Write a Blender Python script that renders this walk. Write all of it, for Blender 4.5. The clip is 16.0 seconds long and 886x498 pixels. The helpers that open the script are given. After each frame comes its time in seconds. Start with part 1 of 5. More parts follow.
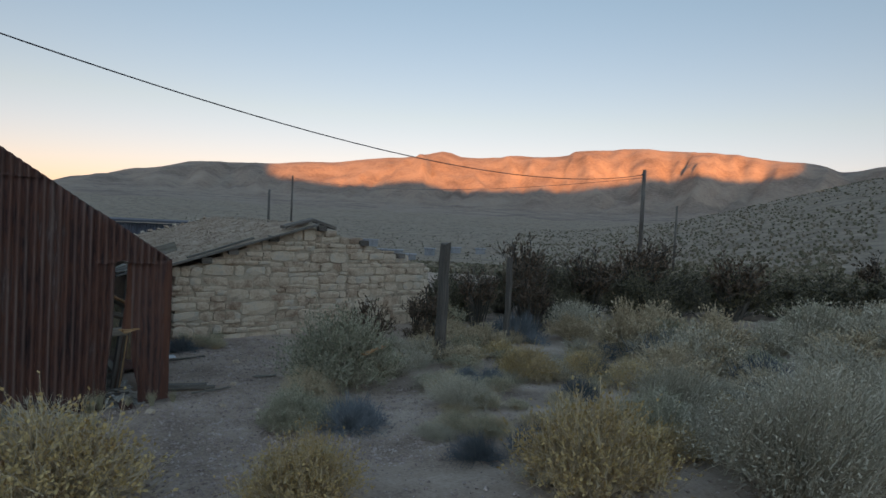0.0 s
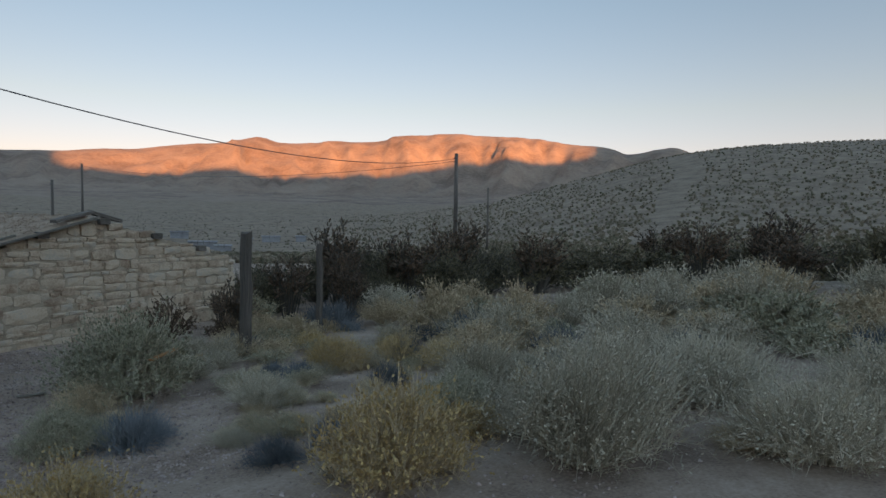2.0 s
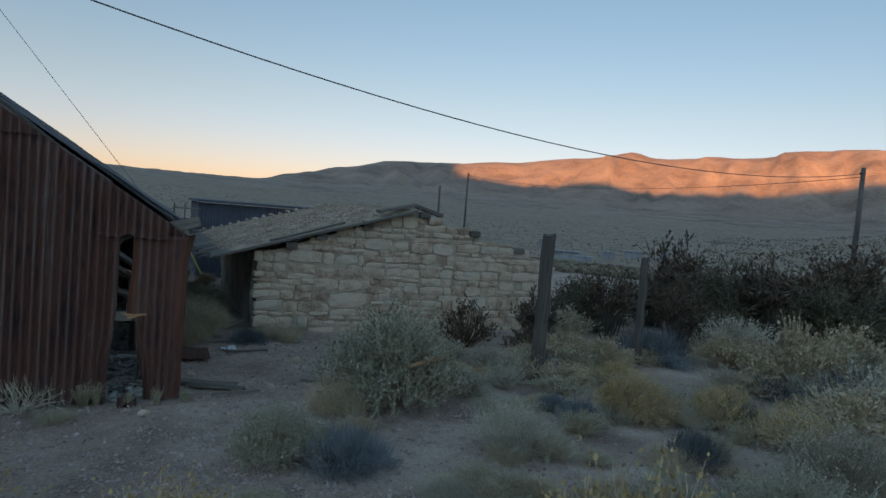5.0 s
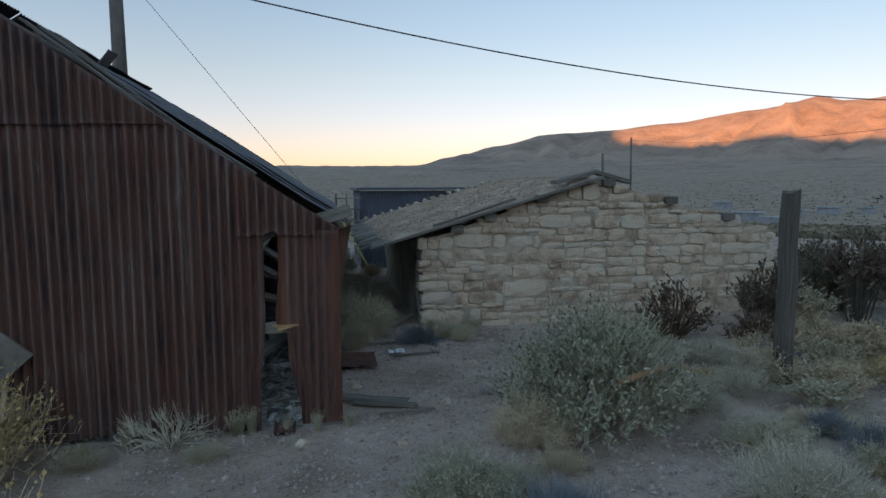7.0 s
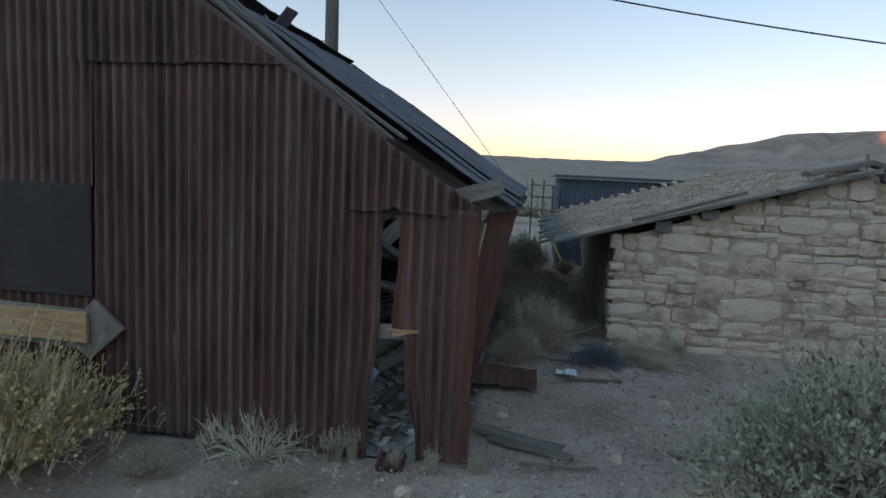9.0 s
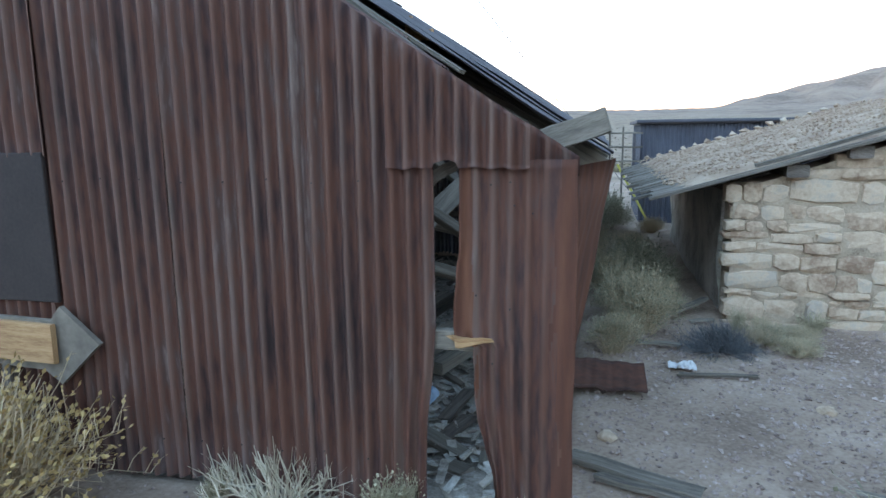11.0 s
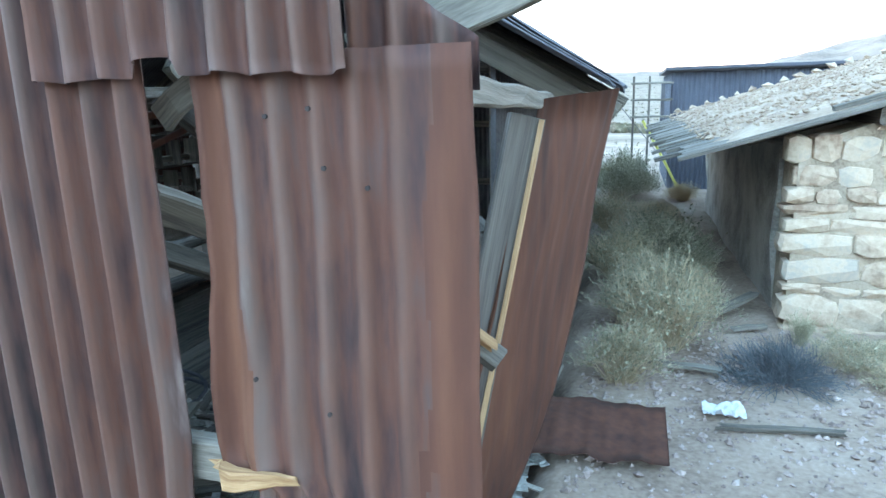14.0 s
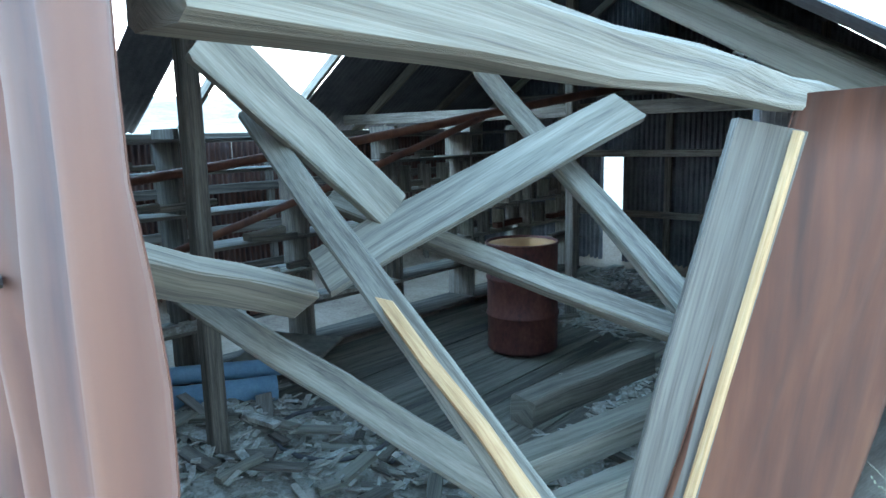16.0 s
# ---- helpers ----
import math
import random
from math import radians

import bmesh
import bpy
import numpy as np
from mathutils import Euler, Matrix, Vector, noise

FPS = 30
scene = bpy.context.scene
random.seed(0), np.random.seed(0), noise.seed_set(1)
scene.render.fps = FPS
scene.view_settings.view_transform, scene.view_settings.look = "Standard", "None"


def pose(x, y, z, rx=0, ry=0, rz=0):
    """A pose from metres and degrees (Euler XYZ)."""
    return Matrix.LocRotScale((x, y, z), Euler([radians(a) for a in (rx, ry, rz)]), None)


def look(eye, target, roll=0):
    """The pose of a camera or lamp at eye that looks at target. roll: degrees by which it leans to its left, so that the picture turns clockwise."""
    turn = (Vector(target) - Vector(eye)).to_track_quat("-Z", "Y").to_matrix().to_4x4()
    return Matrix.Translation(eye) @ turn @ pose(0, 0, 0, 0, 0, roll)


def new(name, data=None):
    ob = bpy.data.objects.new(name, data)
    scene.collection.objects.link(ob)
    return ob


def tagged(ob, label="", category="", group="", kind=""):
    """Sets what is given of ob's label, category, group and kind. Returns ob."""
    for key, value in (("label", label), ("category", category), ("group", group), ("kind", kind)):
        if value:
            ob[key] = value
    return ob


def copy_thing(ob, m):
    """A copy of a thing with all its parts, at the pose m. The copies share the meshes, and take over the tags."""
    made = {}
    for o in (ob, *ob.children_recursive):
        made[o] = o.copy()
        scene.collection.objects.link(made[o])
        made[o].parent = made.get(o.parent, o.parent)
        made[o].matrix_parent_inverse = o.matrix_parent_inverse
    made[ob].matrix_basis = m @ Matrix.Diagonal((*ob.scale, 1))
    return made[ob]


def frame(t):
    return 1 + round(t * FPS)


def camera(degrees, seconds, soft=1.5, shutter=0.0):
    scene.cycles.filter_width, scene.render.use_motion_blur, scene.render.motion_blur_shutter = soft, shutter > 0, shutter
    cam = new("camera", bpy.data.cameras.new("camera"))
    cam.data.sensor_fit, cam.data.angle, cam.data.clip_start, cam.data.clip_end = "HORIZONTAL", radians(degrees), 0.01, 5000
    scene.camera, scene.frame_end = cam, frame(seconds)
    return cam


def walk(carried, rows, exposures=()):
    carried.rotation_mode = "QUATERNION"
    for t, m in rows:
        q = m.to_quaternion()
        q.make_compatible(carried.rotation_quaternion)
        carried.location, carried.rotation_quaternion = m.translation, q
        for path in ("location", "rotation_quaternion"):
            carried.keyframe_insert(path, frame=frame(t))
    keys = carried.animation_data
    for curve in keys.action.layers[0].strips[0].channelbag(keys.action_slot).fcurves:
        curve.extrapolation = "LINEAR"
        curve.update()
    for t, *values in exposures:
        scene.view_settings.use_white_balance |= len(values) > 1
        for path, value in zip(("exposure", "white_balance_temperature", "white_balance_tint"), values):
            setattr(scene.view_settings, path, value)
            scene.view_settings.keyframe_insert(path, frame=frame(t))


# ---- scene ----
cam = camera(68.8, 16.0)
PATH = [
    (0, (-2.337, -7.142, 2.058), (-1.033, -5.628, 1.987), 3.0),
    (0.5, (-2.283, -6.951, 1.990), (-0.771, -5.644, 1.929), 0.9),
    (1, (-2.229, -6.944, 2.014), (-0.600, -5.787, 1.922), -0.0),
    (1.5, (-2.273, -7.110, 2.084), (-0.598, -6.024, 1.964), 2.3),
    (2, (-2.007, -7.150, 2.058), (-0.343, -6.043, 1.961), 1.0),
    (2.5, (-1.665, -7.129, 2.054), (0.009, -6.035, 2.046), 1.2),
    (3, (-1.384, -6.961, 2.044), (0.185, -5.724, 1.979), 4.3),
    (3.5, (-1.101, -6.878, 2.057), (0.305, -5.464, 1.905), 2.6),
    (4, (-0.900, -6.720, 2.055), (0.360, -5.169, 1.975), 0.6),
    (4.5, (-0.565, -6.560, 1.998), (0.451, -4.838, 1.937), 3.7),
    (7, (-0.135, -4.967, 1.869), (0.234, -3.011, 1.673), -0.3),
    (7.5, (-0.008, -4.596, 1.884), (0.137, -2.611, 1.684), 0.6),
    (8, (0.062, -4.276, 1.829), (0.055, -2.285, 1.638), -0.6),
    (8.5, (0.154, -3.948, 1.794), (0.089, -1.959, 1.599), -0.9),
    (9, (0.308, -3.625, 1.737), (0.030, -1.658, 1.505), 2.7),
    (9.2, (0.339, -3.494, 1.734), (-0.072, -1.554, 1.477), 2.9),
    (11.3, (0.014, -2.299, 1.631), (-0.441, -0.394, 1.224), -1.4),
    (11.5, (-0.028, -2.186, 1.632), (-0.402, -0.276, 1.174), -1.8),
    (12, (-0.084, -1.943, 1.578), (-0.399, -0.012, 1.164), -2.8),
    (12.5, (-0.114, -1.705, 1.560), (-0.487, 0.208, 1.111), -4.5),
    (13, (-0.074, -1.461, 1.537), (-0.377, 0.457, 1.059), -2.7),
    (13.5, (0.119, -1.192, 1.490), (-0.353, 0.696, 1.030), -0.5),
    (14, (0.214, -0.906, 1.459), (-0.337, 0.962, 1.007), -1.6),
    (14.5, (0.268, -0.565, 1.483), (-0.327, 1.267, 0.941), -1.8),
    (15, (0.371, -0.398, 1.425), (-0.607, 1.291, 0.991), 0.7),
    (15.5, (0.304, -0.229, 1.413), (-0.897, 1.329, 1.054), -0.4),
    (16, (0.223, -0.089, 1.398), (-1.092, 1.377, 1.054), -1.6),
]
walk(cam, [(t, look(eye, target, roll)) for t, eye, target, roll in PATH],
     exposures=[(0, 1.1, 7900, 33), (2.0, 1.1, 7900, 33), (2.5, 1.0, 7200, 27), (3.0, 1.0, 7300, 28), (3.5, 0.95, 7600, 32), (4.0, 1.0, 7300, 28), (4.7, 0.95, 7000, 25), (7.0, 1.3, 7400, 31), (9.2, 1.6, 7400, 32), (11.3, 3.15, 7400, 33), (13.0, 3.75, 7300, 29), (14.0, 4.1, 7000, 24), (15.0, 4.4, 6700, 19), (16, 5.0, 6600, 18)])

# ---- light ----
SUN_EL = 6.0
world = bpy.data.worlds.new("world")
scene.world = world
world.use_nodes = True
wn = world.node_tree
sky = wn.nodes.new("ShaderNodeTexSky")
sky.sky_type = "NISHITA"
sky.sun_disc = False
sky.sun_elevation = radians(SUN_EL)
sky.sun_rotation = radians(-140)
sky.air_density, sky.dust_density, sky.ozone_density = 1.0, 0.1, 1.7
# after sundown the sky glows on the sun's side and is dim and rosy low down on the other
way = wn.nodes.new("ShaderNodeTexCoord")
toward = wn.nodes.new("ShaderNodeVectorMath")
toward.operation = "DOT_PRODUCT"
toward.inputs[1].default_value = (math.sin(radians(-140)), math.cos(radians(-140)), 0.0)
wn.links.new(way.outputs["Generated"], toward.inputs[0])
glow = wn.nodes.new("ShaderNodeMapRange")
glow.interpolation_type = "SMOOTHSTEP"
glow.inputs["From Min"].default_value, glow.inputs["From Max"].default_value = -0.75, 0.9
glow.inputs["To Min"].default_value, glow.inputs["To Max"].default_value = 0.68, 1.8
wn.links.new(toward.outputs["Value"], glow.inputs["Value"])
upright = wn.nodes.new("ShaderNodeSeparateXYZ")
wn.links.new(way.outputs["Generated"], upright.inputs[0])
belt = wn.nodes.new("ShaderNodeValToRGB")
be = belt.color_ramp.elements
be[0].position, be[0].color = 0.0, (0.86, 0.77, 1.22, 1)
be[1].position, be[1].color = 0.42, (0.85, 1.05, 1.02, 1)
k = be.new(0.16)
k.color = (0.93, 0.91, 0.95, 1)
wn.links.new(upright.outputs["Z"], belt.inputs[0])
tint = wn.nodes.new("ShaderNodeVectorMath")
tint.operation = "MULTIPLY"
wn.links.new(sky.outputs[0], tint.inputs[0])
wn.links.new(belt.outputs[0], tint.inputs[1])
dim = wn.nodes.new("ShaderNodeVectorMath")
dim.operation = "SCALE"
wn.links.new(tint.outputs[0], dim.inputs[0])
wn.links.new(glow.outputs[0], dim.inputs["Scale"])
wn.links.new(dim.outputs[0], wn.nodes["Background"].inputs[0])
wn.nodes["Background"].inputs[1].default_value = 0.15
sun = new("sun", bpy.data.lights.new("sun", "SUN"))
sun.data.energy, sun.data.angle, sun.data.color = 6.5, radians(0.5), (1.0, 0.46, 0.13)
SUN_AZ = radians(-140)
sun.matrix_world = look((2500 * math.sin(SUN_AZ), 2500 * math.cos(SUN_AZ), 2500 * math.tan(radians(SUN_EL))), (0, 0, 0))

# ---- materials ----


def mat(name, stops, scale=5.0, rough=0.85, stretch=(1, 1, 1), bump=0.3, fine=60.0, metal=0.0, rand=0.0, spread=(0.3, 0.7), dist=0.01, grain=False):
    """A procedural surface: colour stops along a coarse noise, a finer grain over it, relief and a roughness that varies."""
    m = bpy.data.materials.new(name)
    m.use_nodes = True
    nt = m.node_tree
    p = nt.nodes["Principled BSDF"]
    tc = nt.nodes.new("ShaderNodeTexCoord")
    mp = nt.nodes.new("ShaderNodeMapping")
    mp.inputs["Scale"].default_value = stretch
    geo = nt.nodes.new("ShaderNodeNewGeometry")
    if grain:
        uv = nt.nodes.new("ShaderNodeUVMap")
        k = nt.nodes.new("ShaderNodeVectorMath")
        k.operation = "MULTIPLY_ADD"
        k.inputs[1].default_value = (0.14, 11.0, 1.0)
        sc = nt.nodes.new("ShaderNodeVectorMath")
        sc.operation = "SCALE"
        sc.inputs["Scale"].default_value = 0.25
        nt.links.new(geo.outputs["Position"], sc.inputs[0])
        nt.links.new(uv.outputs[0], k.inputs[0])
        nt.links.new(sc.outputs[0], k.inputs[2])
        nt.links.new(k.outputs[0], mp.inputs["Vector"])
    else:
        nt.links.new(geo.outputs["Position"], mp.inputs["Vector"])
    a = nt.nodes.new("ShaderNodeTexNoise")
    a.inputs["Scale"].default_value, a.inputs["Detail"].default_value, a.inputs["Roughness"].default_value = scale, 6, 0.62
    b = nt.nodes.new("ShaderNodeTexNoise")
    b.inputs["Scale"].default_value, b.inputs["Detail"].default_value = fine, 3
    nt.links.new(mp.outputs[0], a.inputs["Vector"])
    nt.links.new(mp.outputs[0], b.inputs["Vector"])
    add = nt.nodes.new("ShaderNodeMath")
    add.operation = "MULTIPLY_ADD"
    add.inputs[1].default_value = 0.45
    nt.links.new(b.outputs["Fac"], add.inputs[0])
    nt.links.new(a.outputs["Fac"], add.inputs[2])
    sub = nt.nodes.new("ShaderNodeMath")
    sub.operation = "SUBTRACT"
    sub.inputs[1].default_value = 0.225
    nt.links.new(add.outputs[0], sub.inputs[0])
    fac = sub
    if rand:
        oi = nt.nodes.new("ShaderNodeObjectInfo")
        r = nt.nodes.new("ShaderNodeMath")
        r.operation = "MULTIPLY_ADD"
        r.inputs[1].default_value = rand
        nt.links.new(oi.outputs["Random"], r.inputs[0])
        nt.links.new(sub.outputs[0], r.inputs[2])
        fac = nt.nodes.new("ShaderNodeMath")
        fac.operation = "SUBTRACT"
        fac.inputs[1].default_value = rand / 2
        nt.links.new(r.outputs[0], fac.inputs[0])
    ramp = nt.nodes.new("ShaderNodeValToRGB")
    e = ramp.color_ramp.elements
    lo, hi = spread
    n = len(stops)
    e[0].position, e[0].color = lo, (*stops[0], 1)
    e[1].position, e[1].color = hi, (*stops[-1], 1)
    for i in range(1, n - 1):
        k = e.new(lo + (hi - lo) * i / (n - 1))
        k.color = (*stops[i], 1)
    nt.links.new(fac.outputs[0], ramp.inputs[0])
    nt.links.new(ramp.outputs[0], p.inputs["Base Color"])
    p.inputs["Roughness"].default_value = rough
    p.inputs["Metallic"].default_value = metal
    if bump:
        bp = nt.nodes.new("ShaderNodeBump")
        bp.inputs["Strength"].default_value, bp.inputs["Distance"].default_value = bump, dist
        nt.links.new(add.outputs[0], bp.inputs["Height"])
        nt.links.new(bp.outputs[0], p.inputs["Normal"])
    return m


def leafy(name, low, high, span=0.6):
    """Twigs and leaves: each twig takes its own tone."""
    m = bpy.data.materials.new(name)
    m.use_nodes = True
    nt = m.node_tree
    p = nt.nodes["Principled BSDF"]
    g = nt.nodes.new("ShaderNodeNewGeometry")
    oi = nt.nodes.new("ShaderNodeObjectInfo")
    mixer = nt.nodes.new("ShaderNodeMath")
    mixer.operation = "MULTIPLY_ADD"
    mixer.inputs[1].default_value = 0.65
    nt.links.new(g.outputs["Random Per Island"], mixer.inputs[0])
    half = nt.nodes.new("ShaderNodeMath")
    half.operation = "MULTIPLY"
    half.inputs[1].default_value = 0.35
    nt.links.new(oi.outputs["Random"], half.inputs[0])
    nt.links.new(half.outputs[0], mixer.inputs[2])
    ramp = nt.nodes.new("ShaderNodeValToRGB")
    ramp.color_ramp.elements[0].color = (*low, 1)
    ramp.color_ramp.elements[1].color = (*high, 1)
    nt.links.new(mixer.outputs[0], ramp.inputs[0])
    nt.links.new(ramp.outputs[0], p.inputs["Base Color"])
    p.inputs["Roughness"].default_value = 0.8
    return m


M_ground = mat("desert_soil", [(0.21, 0.138, 0.10), (0.37, 0.258, 0.19), (0.49, 0.365, 0.28)], 1.3, 0.95, bump=0.6, fine=38, dist=0.02)
M_hill = mat("brushy_hill_soil", [(0.17, 0.118, 0.08), (0.28, 0.20, 0.138), (0.37, 0.275, 0.195)], 0.25, 0.95, bump=0.5, fine=2.5, dist=0.1)
M_mount = mat("mountain_rock", [(0.17, 0.115, 0.085), (0.27, 0.19, 0.14), (0.34, 0.25, 0.185)], 0.006, 0.95, bump=0.5, fine=0.08, dist=6)
M_gravel = mat("gravel", [(0.20, 0.135, 0.11), (0.38, 0.275, 0.23), (0.56, 0.44, 0.38)], 9, 0.9, rand=0.0, bump=0.3)
M_rust = mat("rusted_sheet", [(0.028, 0.013, 0.012), (0.072, 0.028, 0.022), (0.125, 0.043, 0.026), (0.10, 0.052, 0.042), (0.20, 0.135, 0.115)], 3.1, 0.74, (1.6, 1.6, 0.3), 0.45, 24, 0.06, 0.16, (0.3, 0.76), 0.004)
M_rust_red = mat("red_rust", [(0.06, 0.021, 0.013), (0.12, 0.038, 0.02), (0.175, 0.062, 0.03)], 5, 0.8, (1.3, 1.3, 0.16), 0.25, 22, 0.0, 0.1, (0.25, 0.8), 0.003)
M_iron = mat("dark_iron", [(0.06, 0.055, 0.06), (0.14, 0.125, 0.13)], 4, 0.7, bump=0.1)
M_wood = mat("weathered_wood", [(0.09, 0.073, 0.057), (0.19, 0.157, 0.123), (0.28, 0.24, 0.19)], 7, 0.85, (1, 1, 1), 0.35, 70, 0, 0.3, (0.3, 0.72), 0.004, grain=True)
M_wood_dark = mat("dark_wood", [(0.065, 0.05, 0.04), (0.15, 0.118, 0.095), (0.25, 0.205, 0.17)], 7, 0.9, (1, 1, 1), 0.3, 60, 0, 0.2, (0.3, 0.7), 0.004, grain=True)
M_beam = mat("tan_beam", [(0.06, 0.047, 0.036), (0.17, 0.136, 0.103), (0.245, 0.203, 0.158)], 8, 0.85, (1, 1, 1), 0.5, 60, 0, 0.2, (0.3, 0.72), 0.005, grain=True)
M_wood_fresh = mat("split_wood", [(0.30, 0.14, 0.058), (0.45, 0.245, 0.115), (0.54, 0.325, 0.17)], 9, 0.8, (1, 1, 1), 0.3, 80, 0, 0.2, (0.3, 0.7), 0.003, grain=True)
M_board_orange = mat("orange_board", [(0.38, 0.17, 0.07), (0.52, 0.26, 0.12)], 6, 0.8, grain=True)
M_stone = mat("wall_stone", [(0.31, 0.195, 0.13), (0.49, 0.345, 0.24), (0.60, 0.45, 0.325), (0.47, 0.385, 0.305)], 4.5, 0.9, bump=0.6, fine=34, rand=0.3, spread=(0.25, 0.75), dist=0.012)
M_mortar = mat("mud_mortar", [(0.24, 0.17, 0.12), (0.41, 0.305, 0.215), (0.50, 0.385, 0.285)], 6, 0.95, bump=0.6)
M_adobe = mat("grey_plaster", [(0.24, 0.205, 0.17), (0.42, 0.365, 0.305), (0.52, 0.46, 0.39)], 3, 0.95, bump=0.5)
M_roofdirt = mat("roof_rubble", [(0.26, 0.165, 0.11), (0.41, 0.28, 0.195), (0.51, 0.375, 0.27)], 4, 0.95, bump=0.6, fine=40)
M_pole = mat("pole_wood", [(0.07, 0.055, 0.045), (0.14, 0.11, 0.09), (0.2, 0.165, 0.135)], 5, 0.85, (1, 1, 0.2), 0.3, grain=True)
M_post = mat("old_post_wood", [(0.035, 0.027, 0.022), (0.085, 0.066, 0.053), (0.14, 0.112, 0.09)], 6, 0.9, (1, 1, 1), 0.5, 50, 0, 0.2, (0.3, 0.7), 0.006, grain=True)
M_blue = mat("blue_plastic", [(0.12, 0.22, 0.32), (0.2, 0.33, 0.44)], 5, 0.5, bump=0.05)
M_white = mat("white_rag", [(0.55, 0.55, 0.54), (0.78, 0.78, 0.76)], 12, 0.8)
M_yellow = mat("yellow_guard", [(0.6, 0.5, 0.1), (0.72, 0.62, 0.16)], 6, 0.6, bump=0.05)
M_pale = mat("pale_render", [(0.22, 0.215, 0.22), (0.36, 0.35, 0.345)], 0.8, 0.8, bump=0.1)
M_slate = mat("faded_blue_sheet", [(0.06, 0.06, 0.072), (0.10, 0.10, 0.116)], 2, 0.7, bump=0.1)
M_panel = mat("grey_panel", [(0.024, 0.016, 0.014), (0.05, 0.034, 0.03)], 2.5, 0.8, bump=0.15)
M_debris = mat("debris", [(0.17, 0.14, 0.115), (0.38, 0.33, 0.28), (0.58, 0.53, 0.47)], 11, 0.9, bump=0.4, rand=0.2)
L_grey = leafy("grey_twigs", (0.29, 0.24, 0.165), (0.66, 0.56, 0.42))
L_tan = leafy("tan_twigs", (0.34, 0.245, 0.145), (0.68, 0.51, 0.33))
L_olive = leafy("olive_leaves", (0.19, 0.175, 0.105), (0.47, 0.42, 0.285))
L_yellow = leafy("yellow_seed_heads", (0.37, 0.23, 0.09), (0.64, 0.43, 0.185))
L_blue = leafy("blue_grey_twigs", (0.08, 0.09, 0.095), (0.22, 0.235, 0.24))
L_dark = leafy("dark_creosote_leaves", (0.065, 0.054, 0.03), (0.22, 0.18, 0.10))
L_red = leafy("red_brown_dead_leaves", (0.07, 0.042, 0.026), (0.21, 0.125, 0.075))
L_straw = leafy("dry_straw", (0.27, 0.22, 0.13), (0.50, 0.43, 0.29))
L_bark = leafy("shrub_bark", (0.05, 0.04, 0.03), (0.14, 0.115, 0.09))

M_drum = mat("drum_rust", [(0.06, 0.018, 0.015), (0.13, 0.035, 0.027), (0.19, 0.065, 0.042)], 6, 0.6, (1, 1, 0.6), 0.2, 40, 0.2)


def worn_crests(m, pitch):
    """Dust and wear on the crests of the corrugations that run up a wall."""
    nt = m.node_tree
    p = nt.nodes["Principled BSDF"]
    old = p.inputs["Base Color"].links[0].from_socket
    g = nt.nodes.new("ShaderNodeNewGeometry")
    sx = nt.nodes.new("ShaderNodeSeparateXYZ")
    nt.links.new(g.outputs["Position"], sx.inputs[0])
    k = nt.nodes.new("ShaderNodeMath")
    k.operation = "MULTIPLY"
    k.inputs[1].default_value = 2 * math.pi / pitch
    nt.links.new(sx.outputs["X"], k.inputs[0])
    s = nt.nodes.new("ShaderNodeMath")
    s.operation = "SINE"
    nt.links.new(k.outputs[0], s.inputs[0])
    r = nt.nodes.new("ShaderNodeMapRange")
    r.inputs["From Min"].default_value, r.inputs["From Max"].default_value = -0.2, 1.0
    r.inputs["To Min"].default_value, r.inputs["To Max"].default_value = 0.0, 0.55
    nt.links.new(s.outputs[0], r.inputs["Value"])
    at = nt.nodes.new("ShaderNodeMapping")
    at.inputs["Scale"].default_value = (6.5, 2.0, 0.55)
    nt.links.new(g.outputs["Position"], at.inputs["Vector"])
    streak = nt.nodes.new("ShaderNodeTexNoise")
    streak.inputs["Scale"].default_value, streak.inputs["Detail"].default_value, streak.inputs["Roughness"].default_value = 1.0, 5, 0.6
    nt.links.new(at.outputs[0], streak.inputs["Vector"])
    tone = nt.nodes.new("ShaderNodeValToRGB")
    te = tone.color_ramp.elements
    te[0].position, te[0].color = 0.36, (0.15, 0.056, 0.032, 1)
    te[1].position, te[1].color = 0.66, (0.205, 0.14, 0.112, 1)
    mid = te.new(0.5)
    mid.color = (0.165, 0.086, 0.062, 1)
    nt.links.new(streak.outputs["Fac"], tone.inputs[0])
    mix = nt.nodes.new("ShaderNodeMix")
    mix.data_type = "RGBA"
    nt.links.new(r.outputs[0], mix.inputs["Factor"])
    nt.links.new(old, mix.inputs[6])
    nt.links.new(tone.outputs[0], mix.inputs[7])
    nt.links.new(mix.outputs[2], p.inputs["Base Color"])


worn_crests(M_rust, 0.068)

# ---- builders ----


def mesh_of(name, verts, faces, material, smooth=False):
    me = bpy.data.meshes.new(name)
    me.from_pydata([tuple(v) for v in verts], [], faces)
    me.update()
    for m in (material if isinstance(material, (list, tuple)) else [material]):
        me.materials.append(m)
    if smooth:
        me.polygons.foreach_set("use_smooth", [True] * len(me.polygons))
    return me


def part(name, me, parent=None, label=""):
    ob = new(name, me)
    ob.parent = parent
    if label:
        tagged(ob, label)
    return ob


def thing(name, label, category, kind="", group="", at=(0, 0, 0)):
    ob = new(name)
    ob.empty_display_size = 0.1
    ob.location = at
    return tagged(ob, label, category, group, kind)


def tidy(bm):
    bmesh.ops.recalc_face_normals(bm, faces=bm.faces)


